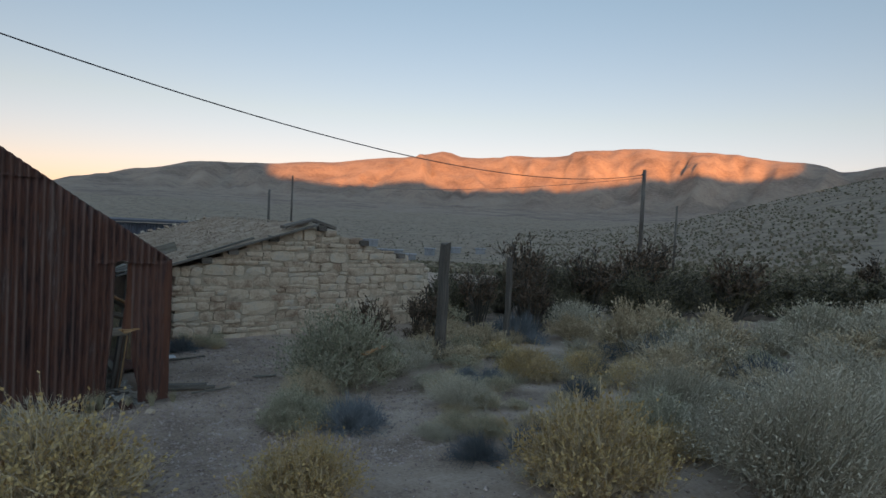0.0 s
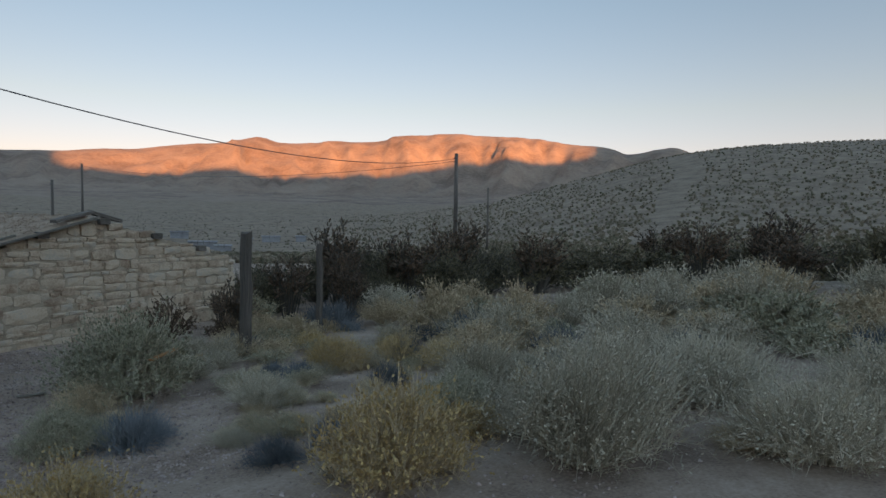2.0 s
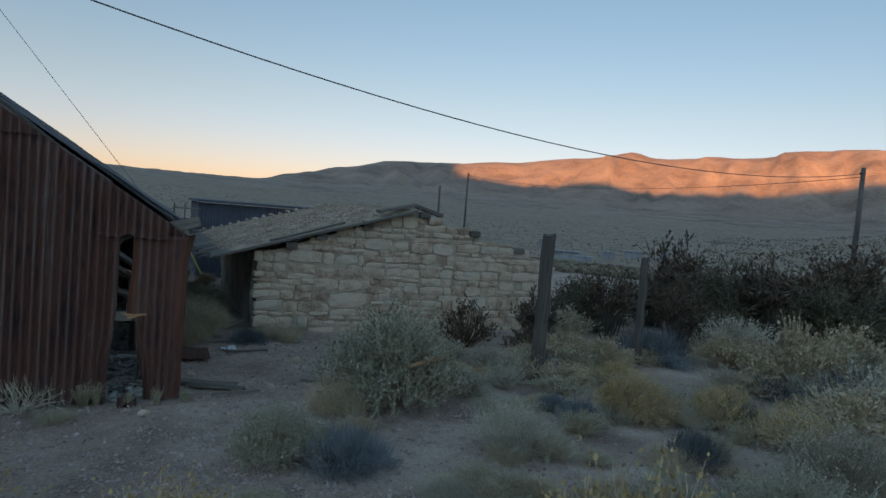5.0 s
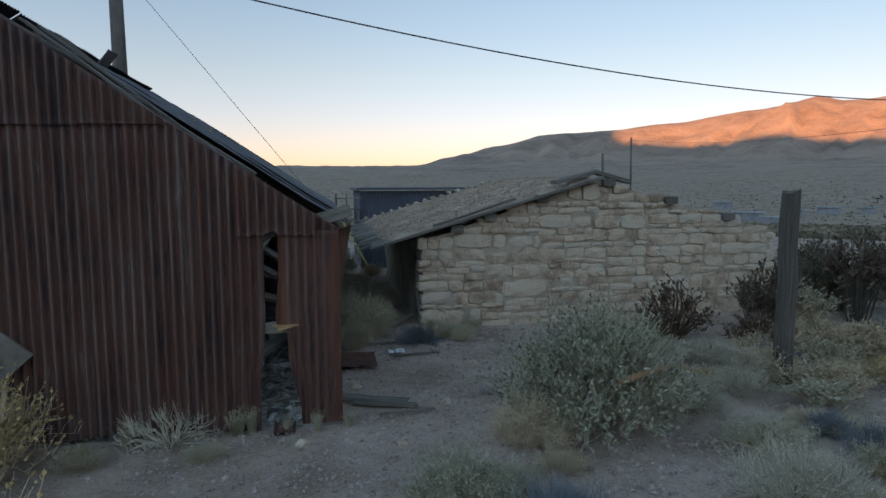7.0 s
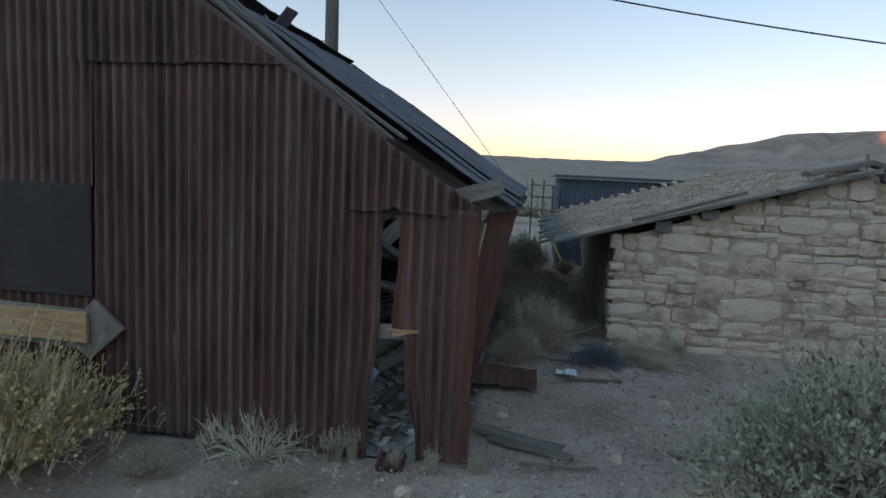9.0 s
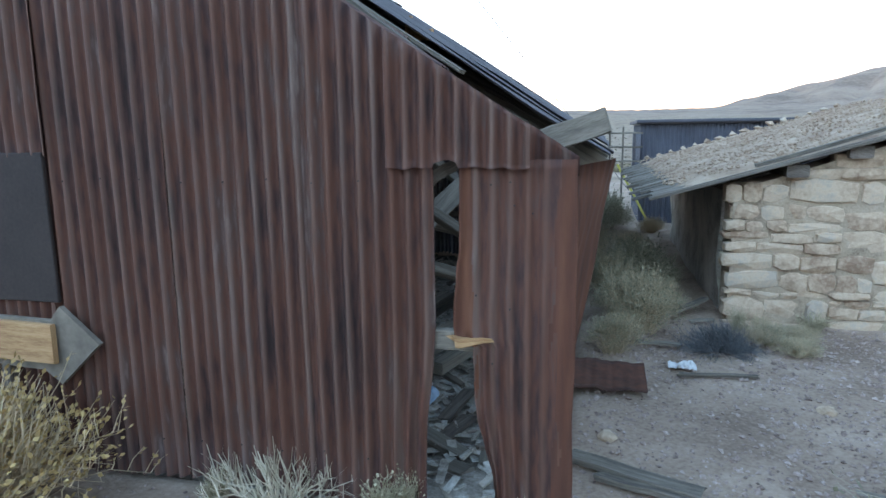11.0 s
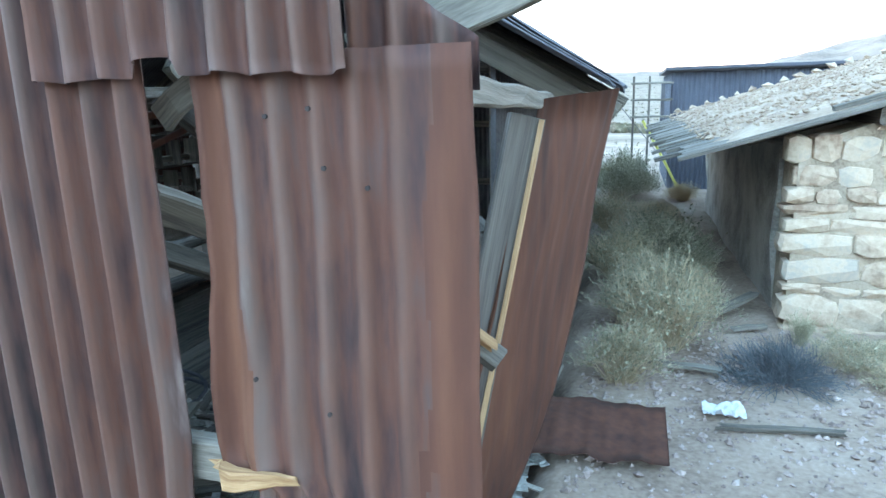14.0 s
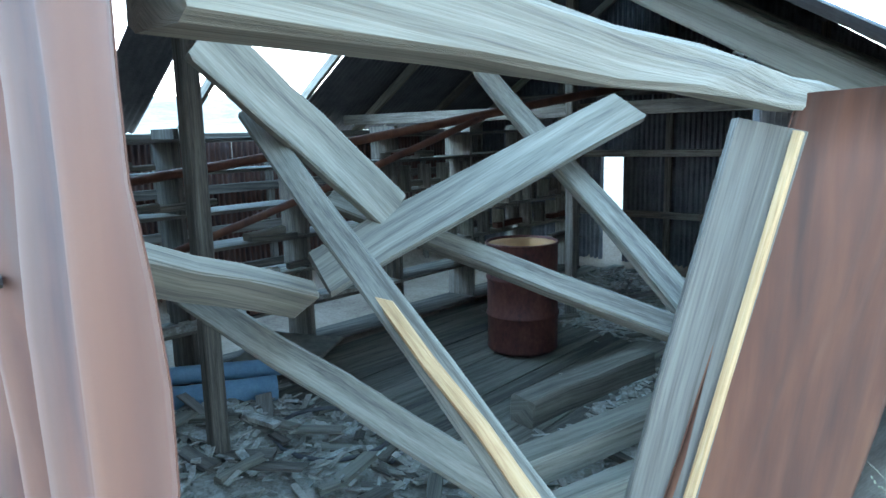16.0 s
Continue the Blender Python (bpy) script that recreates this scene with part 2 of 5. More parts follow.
def beam_data(p0, p1, w, h, seed=0, up=(0, 0, 1), rough=0.004, taper=1.0, segs=4, chip=0.0):
    """A timber from p0 to p1: eight-sided, with eased edges, slight bends and uneven ends."""
    rng = random.Random(seed)
    p0, p1 = Vector(p0), Vector(p1)
    d = (p1 - p0).normalized()
    u = Vector(up)
    if abs(d.dot(u)) > 0.95:
        u = Vector((1, 0, 0))
    s = d.cross(u).normalized()
    u = s.cross(d).normalized()
    e = min(w, h) * 0.12
    ring = [(-w / 2 + e, -h / 2), (w / 2 - e, -h / 2), (w / 2, -h / 2 + e), (w / 2, h / 2 - e), (w / 2 - e, h / 2), (-w / 2 + e, h / 2), (-w / 2, h / 2 - e), (-w / 2, -h / 2 + e)]
    V, F = [], []
    for i in range(segs + 1):
        f = i / segs
        c = p0.lerp(p1, f) + s * rng.uniform(-rough, rough) + u * rng.uniform(-rough, rough)
        k = 1 + (taper - 1) * f
        for a, b in ring:
            end = rng.uniform(-chip, chip) if i in (0, segs) else 0
            V.append(c + s * (a * k + rng.uniform(-rough, rough) * 0.4) + u * (b * k + rng.uniform(-rough, rough) * 0.4) + d * end)
    for i in range(segs):
        for j in range(8):
            a, b = i * 8 + j, i * 8 + (j + 1) % 8
            F.append((a, b, b + 8, a + 8))
    F.append(tuple(range(7, -1, -1)))
    F.append(tuple(segs * 8 + j for j in range(8)))
    return V, F


def beam(name, p0, p1, w, h, material, parent=None, label="", category="", group="", **kw):
    V, F = beam_data(p0, p1, w, h, **kw)
    me = mesh_of(name, V, F, material)
    segs = (len(V) // 8) - 1
    run = (Vector(p1) - Vector(p0)).length / segs
    layer = me.uv_layers.new(name="UVMap")
    off = (kw.get("seed", 0) * 0.37) % 9
    step = (w + h) / 4
    k = 0
    for i in range(segs):
        for j in range(8):
            for u, v in ((i, j), (i, j + 1), (i + 1, j + 1), (i + 1, j)):
                layer.data[k].uv = (u * run + off, v * step + off)
                k += 1
    while k < len(layer.data):
        layer.data[k].uv = (off + 0.1 * (k % 5), off + step * (k % 8))
        k += 1
    ob = part(name, me, parent, label if parent else "")
    if not parent:
        tagged(ob, label, category, group)
    return ob


def join(chunks):
    V, F = [], []
    for v, f in chunks:
        n = len(V)
        V += list(v)
        F += [tuple(i + n for i in q) for q in f]
    return V, F


def tube_data(pts, r, sides=8, r1=None, cap=True):
    V, F = [], []
    pts = [Vector(p) for p in pts]
    n = len(pts)
    for i, p in enumerate(pts):
        d = (pts[min(i + 1, n - 1)] - pts[max(i - 1, 0)]).normalized()
        u = Vector((0, 0, 1)) if abs(d.z) < 0.9 else Vector((1, 0, 0))
        s = d.cross(u).normalized()
        u = s.cross(d)
        rr = r if r1 is None else r + (r1 - r) * i / (n - 1)
        for j in range(sides):
            a = 2 * math.pi * j / sides
            V.append(p + s * math.cos(a) * rr + u * math.sin(a) * rr)
    for i in range(n - 1):
        for j in range(sides):
            F.append((i * sides + j, i * sides + (j + 1) % sides, (i + 1) * sides + (j + 1) % sides, (i + 1) * sides + j))
    if cap:
        F.append(tuple(range(sides - 1, -1, -1)))
        F.append(tuple((n - 1) * sides + j for j in range(sides)))
    return V, F


PITCH = 0.068


def corrugated(x0, x1, low, top, amp=0.018, rows=9, seed=0, left=None, right=None, dent=0.004, thick=0.0025):
    """A corrugated sheet in the xz plane, y towards the back; low, top, left and right may be functions."""
    rng = random.Random(seed)
    n = max(6, int((x1 - x0) / PITCH * 8))
    ph = rng.uniform(0, 6)
    V, F = [], []
    for layer in (0, 1):
        for i in range(n + 1):
            f = i / n
            for j in range(rows + 1):
                g = j / rows
                xm = x0 + (x1 - x0) * f
                z0, z1 = low(xm), top(xm)
                z = z0 + (z1 - z0) * g
                a = left(z) if left else x0
                b = right(z) if right else x1
                x = x0 + (x1 - x0) * f + (a - x0) * (1 - f) ** 3 + (b - x1) * f ** 3
                y = -amp * math.sin(2 * math.pi * xm / PITCH)
                y += dent * 2.2 * noise.noise((x * 2.3 + seed, z * 1.7, ph)) + dent * noise.noise((x * 9, z * 6, ph))
                V.append((x, y + layer * thick, z))
    m = rows + 1
    size = (n + 1) * m
    for i in range(n):
        for j in range(rows):
            a = i * m + j
            F.append((a, a + m, a + m + 1, a + 1))
            F.append((size + a, size + a + 1, size + a + m + 1, size + a + m))
    for i in range(n):
        for a in (i * m, i * m + rows):
            F.append((a, a + m, size + a + m, size + a))
    for j in range(rows):
        for a in (j, n * m + j):
            F.append((a, a + 1, size + a + 1, size + a))
    return V, F


def smooth(a, b, x):
    t = min(1, max(0, (x - a) / (b - a)))
    return t * t * (3 - 2 * t)


# ---- ground, hills and mountains: one sheet to the horizon ----
SHED_X0, SHED_Y1 = -6.4, 8.2
RIDGE = [(-60, 3.5), (-30, 2.0), (-12, 0.8), (-4, 0.6), (2.7, 0.5), (8, 1.1), (11, 2.1), (15.5, 3.15), (20, 4.1), (24.6, 4.3), (29, 4.7), (37, 5.6), (40.6, 6.3), (42.5, 5.9), (48.5, 6.2), (56.8, 7.1), (63, 6.8), (70, 6.0), (72.3, 5.4), (75.8, 5.9), (78, 5.2), (90, 4.0), (130, 3.0), (200, 4), (300, 3.5)]


def ridge_elev(az):
    for (a, u), (b, v) in zip(RIDGE, RIDGE[1:]):
        if a <= az <= b:
            return u + 0.15 + (v - u) * smooth(a, b, az)
    return 3.5


def ground_z(x, y):
    r = math.hypot(x, y)
    az = math.degrees(math.atan2(x, y))
    if az < -60:
        az += 360
    z = 0.055 * max(0, -y) if y > -9 else 0.055 * 9 + 0.02 * (-y - 9)
    z *= smooth(120, 20, r)
    # the shed's sunken floor
    inside = smooth(SHED_X0 - 0.2, SHED_X0 + 0.2, x) * smooth(0.0, -0.45, x) * smooth(0.02, 0.4, y) * smooth(SHED_Y1 + 0.3, SHED_Y1, y)
    z -= 0.42 * inside
    east = smooth(-20, 10, az) * smooth(140, 100, az) if az < 200 else 0
    # the valley floor falls away and rises again as a long fan
    z -= 4.5 * smooth(12, 110, r) * east
    z += 105 * (max(0, r - 110) / 3000) ** 1.15
    # the near hill
    hill = smooth(50, 84, az) * smooth(170, 130, az)
    z += hill * (33 * smooth(22, 300, r) * (1 - 0.6 * smooth(320, 800, r)))
    if r < 60:
        z += 0.035 * noise.noise((x * 0.7, y * 0.7, 1)) + 0.012 * noise.noise((x * 3.1, y * 3.1, 5)) * (1 - inside)
    else:
        z += min(r, 900) * 0.006 * noise.noise((x * 0.02, y * 0.02, 3))
    if r > 2000:
        top = math.tan(radians(ridge_elev(az))) * 3600
        k = smooth(2150, 3600, r) ** 1.25
        wz = az + 2.2 * noise.noise((x * 0.0012, y * 0.0012, 3)) + 0.9 * noise.noise((x * 0.004, y * 0.004, 6))
        gully = (abs(noise.noise((wz * 0.33, r * 0.0005, 2))) - 0.25) * 0.75 + (abs(noise.noise((wz * 0.9, r * 0.0011, 7))) - 0.2) * 0.42 + noise.noise((x * 0.009, y * 0.009, 9)) * 0.05
        body = (top - z) * k
        fine = (abs(noise.noise((wz * 2.1, r * 0.0018, 12))) - 0.2) * 0.11
        z += body + body * (gully + fine) * (1 - k) * 1.75 + body * 0.014 * noise.noise((wz * 1.1, 4, 4)) * k
        z -= 250 * smooth(3620, 4300, r)
    return z


def build_ground():
    rings = [0.0]
    r = 0.12
    while r < 4300:
        rings.append(r)
        r += 0.14 if r < 7 else (0.02 * r if r < 2000 else 26)
    angles = []
    a = -60.0
    while a < 299.9:
        angles.append(a)
        a += 0.4 if -22 < a < 92 else (0.9 if a < 100 else 3.0)
    V = [(0, 0, ground_z(0, 0))]
    for q in rings[1:]:
        for a in angles:
            x, y = q * math.sin(radians(a)), q * math.cos(radians(a))
            V.append((x, y, ground_z(x, y)))
    n = len(angles)
    F = [(0, 1 + (j + 1) % n, 1 + j) for j in range(n)]
    for i in range(len(rings) - 2):
        for j in range(n):
            b = 1 + i * n + j
            c = 1 + i * n + (j + 1) % n
            F.append((b, c, c + n, b + n))
    me = mesh_of("ground", V, F, [M_ground, M_mount, M_hill], True)
    far = [0 if len(p.vertices) == 3 or p.center.length < 24 + 8 * noise.noise(p.center * 0.2) else (1 if p.center.length > 900 else 2) for p in me.polygons]
    me.polygons.foreach_set("material_index", far)
    return tagged(new("ground", me), "dry desert ground of pinkish gravel, falling to a valley and mountains", "ground", kind="structure")


build_ground()

# the range behind the walker, which keeps the valley in its shadow


def build_west_range():
    V, F = [], []
    ys = list(range(-4000, 4601, 80))
    for y in ys:
        h = 1010 - (280 - 75 * smooth(-450, -1000, y)) * smooth(-1790, -1330, y) * smooth(1030, 640, y) + 26 * noise.noise((y * 0.004, 0, 0)) + 10 * noise.noise((y * 0.013, 3, 0))
        for k, (dx, f) in enumerate(((-700, 0), (-350, 0.5), (0, 1), (350, 0.45), (700, 0))):
            V.append((-2600 + dx + 40 * noise.noise((y * 0.003, k, 1)), y, h * f - 20 * (f == 0)))
    for i in range(len(ys) - 1):
        for k in range(4):
            a = i * 5 + k
            F.append((a, a + 1, a + 6, a + 5))
    range_ob = new("backdrop_mountains", mesh_of("backdrop_mountains", V, F, M_mount, True))
    range_ob.rotation_euler = (0, 0, radians(50))
    tagged(range_ob, "dark mountain range across the valley, against the low sun", "mountains", kind="structure")


build_west_range()

# ---- the shed ----


def roof_z(x):
    return 1.555 + 0.665 * -x if x > -3.2 else 1.555 + 0.665 * (6.4 + x)


shed = thing("corrugated_shed", "collapsing shed clad in rusted corrugated iron with an open side", "shed")
wall_frame = part("gable_wall", mesh_of("gable_wall", *join(
    [beam_data((x, 0.09, -0.3), (x, 0.09, roof_z(x) - 0.12), 0.045, 0.09, seed=i) for i, x in enumerate((-6.3, -5.2, -4.1, -3.0, -1.9, -0.85))]
    + [beam_data((-6.3, 0.06, z), (-0.75, 0.06, z), 0.05, 0.09, seed=20 + int(z * 10)) for z in (0.25, 1.45)]), M_wood_dark), shed, "dark timber framing behind the sheets")
x = -6.4
i = 0
while x < -0.6:
    x1 = min(x + 0.66, -0.565)
    ztop = 2.35
    right = None
    if x1 > -0.6:
        right = lambda z: -0.565 - 0.05 * smooth(0.85, 0.3, z)
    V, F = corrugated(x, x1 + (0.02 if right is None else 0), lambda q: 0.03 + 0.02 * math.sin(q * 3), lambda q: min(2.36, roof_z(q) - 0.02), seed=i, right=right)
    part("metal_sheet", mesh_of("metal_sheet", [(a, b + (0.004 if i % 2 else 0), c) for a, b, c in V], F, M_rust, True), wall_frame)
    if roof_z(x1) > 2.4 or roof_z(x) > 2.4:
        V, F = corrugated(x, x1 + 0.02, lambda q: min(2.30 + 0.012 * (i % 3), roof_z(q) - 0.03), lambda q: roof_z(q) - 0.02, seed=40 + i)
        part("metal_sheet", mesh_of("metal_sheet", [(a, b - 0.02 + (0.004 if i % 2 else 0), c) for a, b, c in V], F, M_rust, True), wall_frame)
    x = x1
    i += 1
# short sheets above the boarded panel
V, F = corrugated(-3.2, -2.36, lambda q: 1.565 + 0.012 * math.sin(q * 40), lambda q: 2.36, seed=71)
part("metal_sheet", mesh_of("metal_sheet", [(a, b - 0.016, c) for a, b, c in V], F, M_rust, True), wall_frame)
# the sheet at the corner, torn along its lower edge
V, F = corrugated(-0.455, 0.0, lambda q: 0.04, lambda q: 1.535, amp=0.011, rows=40, seed=81, dent=0.013,
                  left=lambda z: -0.455 - 0.03 * smooth(1.3, 0.85, z) + (0.085 + 0.09 * smooth(0.62, 0.1, z) if z < 0.80 else 0) + 0.008 * noise.noise((z * 14, 0, 0)),
                  right=lambda z: 0.0 + 0.012 * noise.noise((z * 3, 4, 0)))
corner_sheet = part("corner_sheet", mesh_of("corner_sheet", [(a, b * (1 - 0.65 * smooth(-0.17, -0.08, a)) + 0.02 * smooth(-0.03, 0.0, a) * abs(noise.noise((c * 5, 2, 2))), c) for a, b, c in V], F, [M_rust, M_rust_red], True), wall_frame, "torn rusted corner sheet with orange edges")
corner_sheet.data.polygons.foreach_set("material_index", [1 if (p.center.x > -0.075 + 0.05 * noise.noise((p.center.z * 3, p.center.x * 30, 0)) or p.center.x < -0.405 + 0.05 * noise.noise((p.center.z * 3, p.center.x * 30, 3))) else 0 for p in corner_sheet.data.polygons])
V, F = corrugated(-0.75, -0.18, lambda q: 1.505 + 0.025 * noise.noise((q * 11, 0, 3)) + (0.02 if -0.56 < q < -0.46 else 0), lambda q: roof_z(q) - 0.015, seed=83, dent=0.009, rows=10)
part("patch_sheet", mesh_of("patch_sheet", [(a, b - 0.018, c) for a, b, c in V], F, M_rust, True), wall_frame, "ragged rusted patch over the gap")
V, F = corrugated(-0.2, 0.0, lambda q: 1.47, lambda q: roof_z(q) - 0.012, seed=84, dent=0.006, rows=6)
part("patch_sheet", mesh_of("patch_sheet", [(a, b + 0.024, c) for a, b, c in V], F, M_rust, True), wall_frame)
# nail heads along the laps and studs
rng = random.Random(61)
nail = mesh_of("nail", *tube_data([(0, 0.004, 0), (0, -0.001, 0)], 0.004, 7), M_panel)
for nx, nz in [(-0.33, 1.44), (-0.255, 1.45), (-0.24, 1.36), (-0.17, 1.33), (-0.255, 0.95), (-0.325, 0.72), (-0.19, 0.60), (-0.39, 1.0)]:
    ob = part("nail", nail, wall_frame)
    ob.location = (nx, -0.011 * math.sin(2 * math.pi * nx / PITCH) - 0.001, nz)
for k in range(12):
    nx = PITCH * (0.25 - 13 - 3 * k)
    for nz in (0.25, 1.45):
        ob = part("nail", nail, wall_frame)
        ob.location = (nx, -0.0195, nz + rng.uniform(-0.02, 0.02))
# boarded opening and arrow sign
bm = bmesh.new()
bmesh.ops.create_cube(bm, size=1, matrix=Matrix.Translation((-2.82, -0.022, 1.225)) @ Matrix.Diagonal((0.88, 0.022, 0.70, 1)))
bmesh.ops.bevel(bm, geom=bm.edges[:], offset=0.004, segments=1, affect="EDGES")
me = bpy.data.meshes.new("panel")
bm.to_mesh(me)
me.materials.append(M_panel)
part("panel", me, shed, "dark grey panel over a window opening")
sign = thing("arrow_sign", "weathered wooden arrow sign leaning on the rusted wall", "sign")
bm = bmesh.new()
out = [(-3.6, 0.60), (-2.46, 0.555), (-2.37, 0.49), (-2.14, 0.70), (-2.34, 0.87), (-2.40, 0.80), (-3.6, 0.83)]
vs = [bm.verts.new((a, -0.075, c)) for a, c in out]
f = bm.faces.new(vs)
ex = bmesh.ops.extrude_face_region(bm, geom=[f])
bmesh.ops.translate(bm, vec=(0, 0.028, 0), verts=[v for v in ex["geom"] if isinstance(v, bmesh.types.BMVert)])
tidy(bm)
me = bpy.data.meshes.new("sign_board")
bm.to_mesh(me)
me.materials.append(M_wood)
part("sign_board", me, sign)
beam("sign_plank", (-3.62, -0.10, 0.715), (-2.36, -0.10, 0.695), 0.03, 0.19, M_wood_fresh, sign, "paler sawn plank", seed=5)
beam("sign_leg", (-2.7, -0.05, 0.0), (-2.7, -0.05, 0.62), 0.05, 0.05, M_wood_dark, sign, seed=6)
beam("sign_leg", (-3.4, -0.05, 0.0), (-3.4, -0.05, 0.62), 0.05, 0.05, M_wood_dark, sign, seed=7)

# roof: rafters, deck boards and sheets that have lifted at the eave
roof = part("roof", mesh_of("roof", *beam_data((-3.2, 0.1, roof_z(-3.2) - 0.14), (-3.2, SHED_Y1, roof_z(-3.2) - 0.36), 0.06, 0.16, seed=70), M_wood), shed, "sagging timber and sheet roof")
for k, y in enumerate((2.0, 3.2, 4.4, 5.6, 6.8, 8.0)):
    beam("rafter", (0.12, y, roof_z(0) - 0.2), (-3.2, y, roof_z(-3.2) - 0.42), 0.05, 0.10, M_wood, roof, seed=60 + k)
    beam("rafter", (-6.4, y, roof_z(-6.4) - 0.08), (-3.2, y, roof_z(-3.2) - 0.10), 0.05, 0.10, M_wood, roof, seed=75 + k)


def roof_sheet(y0, y1, x0, x1, lift, seed, ramp=0.0, sag=0.0):
    n = int((y1 - y0) / PITCH * 6)
    V, F = [], []
    for layer in (0, 1):
        for i in range(n + 1):
            y = y0 + (y1 - y0) * i / n
            for j in range(9):
                x = x0 + (x1 - x0) * j / 8
                z = roof_z(x) if x < 0 else 1.555 - 0.5 * x
                z += lift - sag * smooth(-2.35, -2.75, x) + ramp * (y - y0) + 0.008 * math.sin(2 * math.pi * y / PITCH) + 0.03 * noise.noise((x * 1.5, y * 1.2, seed)) + layer * 0.003
                V.append((x, y, z))
    s = (n + 1) * 9
    for i in range(n):
        for j in range(8):
            a = i * 9 + j
            F.append((a, a + 1, a + 10, a + 9))
            F.append((s + a, s + a + 9, s + a + 10, s + a + 1))
    for i in range(n):
        for a in (i * 9, i * 9 + 8):
            F.append((a, a + 9, s + a + 9, s + a))
    for j in range(8):
        for a in (j, n * 9 + j):
            F.append((a, a + 1, s + a + 1, s + a))
    return V, F


for k, (y0, y1, x0, x1, lift) in enumerate(((0.06, 0.55, -3.2, -0.62, -0.05), (0.5, 1.2, -3.2, -1.0, -0.06), (1.5, 2.3, -3.25, 0.13, 0.0), (2.25, 3.1, -3.25, 0.16, 0.01), (3.0, 3.9, -3.25, 0.12, 0.02), (3.8, 5.0, -3.25, 0.14, 0.03), (4.9, 6.2, -3.25, 0.12, 0.03), (6.1, 7.3, -3.25, 0.12, 0.03), (7.2, 8.3, -3.25, 0.12, 0.03))):
    part("roof_sheet", mesh_of("roof_sheet", *roof_sheet(y0, y1, x0, x1, lift, k, sag=0.26 if k > 1 else 0.0), M_iron if k > 1 else M_rust, True), roof)
for k, (y0, y1, x0, x1) in enumerate(((0.0, 1.2, -6.5, -3.2), (1.2, 2.3, -4.1, -3.2), (2.3, 2.8, -6.5, -3.2), (2.8, 4.6, -4.3, -3.2), (4.6, 6.2, -6.5, -3.2), (6.2, 8.3, -6.5, -3.2))):
    part("roof_sheet", mesh_of("roof_sheet", *roof_sheet(y0, y1, x0, x1, 0.02, 30 + k), M_iron, True), roof)
# deck boards that show under the lifted sheets along the slope
for k in range(7):
    y = 0.35 + 0.16 * k
    beam("deck_board", (-0.72 - 0.05 * (k % 3), y, roof_z(-0.72) - 0.10 + 0.008 * k), (-2.5 + 0.2 * (k % 2), y + 0.03, roof_z(-2.5) - 0.10 + 0.008 * k), 0.13, 0.02, M_wood_dark if k % 3 else M_wood, roof, seed=90 + k)
beam("roof_flap", (-2.72, 3.5, 3.22), (-2.50, 3.48, 3.46), 0.26, 0.02, M_iron, roof, "bent up strip of roofing", seed=99)

beam("sprung_plank", (-0.32, 0.33, 1.54), (0.10, 0.22, 1.68), 0.03, 0.10, M_wood, roof, "grey plank sprung loose at the eave", seed=98)

# back and far walls
for name, x0, x1, y, seed in (("rear_wall", -6.4, 0.0, SHED_Y1, 120),):
    rear = part(name, mesh_of(name, *beam_data((-6.3, y - 0.06, -0.45), (-6.3, y - 0.06, roof_z(-6.3) - 0.05), 0.05, 0.09, seed=seed), M_wood_dark), shed)
    for k, q in enumerate((-4.8, -3.2, -1.5, -0.6)):
        beam("stud", (q, y - 0.06, -0.45), (q, y - 0.06, roof_z(q) - 0.05), 0.05, 0.09, M_wood_dark, rear, seed=seed + 1 + k)
    for z in (0.3, 1.1, 1.9):
        beam("rail", (-6.3, y - 0.10, z), (-0.6, y - 0.10, z), 0.05, 0.09, M_wood_dark, rear, seed=seed + 9 + int(z * 3))
    q = -6.4
    k = 0
    while q < -0.45:
        q1 = min(q + 0.66, -0.40)
        pieces = [(q, q1 + 0.01, -0.4)]
        if q < -4.0 < q1:
            pieces = [(q, -4.16, -0.4), (-4.17, -3.84, 1.12), (-3.85, q1 + 0.01, -0.4)]
        for a0, a1, low in pieces:
            V, F = corrugated(a0, a1, lambda s: low, lambda s: roof_z(s) - 0.02, rows=3, seed=130 + k)
            part("metal_sheet", mesh_of("metal_sheet", [(a, b + y, c) for a, b, c in V], F, M_iron, True), rear)
        q = q1
        k += 1
side = part("far_side_wall", mesh_of("far_side_wall", *beam_data((SHED_X0 + 0.1, 0.3, -0.45), (SHED_X0 + 0.1, 0.3, 1.5), 0.09, 0.05, seed=150), M_wood_dark), shed)
for k, y in enumerate((1.6, 2.9, 4.2, 5.5, 6.8, 8.0)):
    beam("stud", (SHED_X0 + 0.1, y, -0.45), (SHED_X0 + 0.1, y, 1.5), 0.09, 0.05, M_wood_dark, side, seed=151 + k)
for z in (0.0, 0.45, 0.9, 1.45):
    beam("rail", (SHED_X0 + 0.12, 0.1, z), (SHED_X0 + 0.12, 8.1, z), 0.05, 0.10, M_wood_dark, side, seed=160 + int(z * 9))
for k in range(13):
    y = 0.02 + 0.63 * k
    V, F = corrugated(y, y + 0.64, lambda s: -0.4, lambda s: 1.5, rows=3, seed=170 + k)
    part("metal_sheet", mesh_of("metal_sheet", [(SHED_X0 + b, a, c) for a, b, c in V], F, M_rust, True), side)
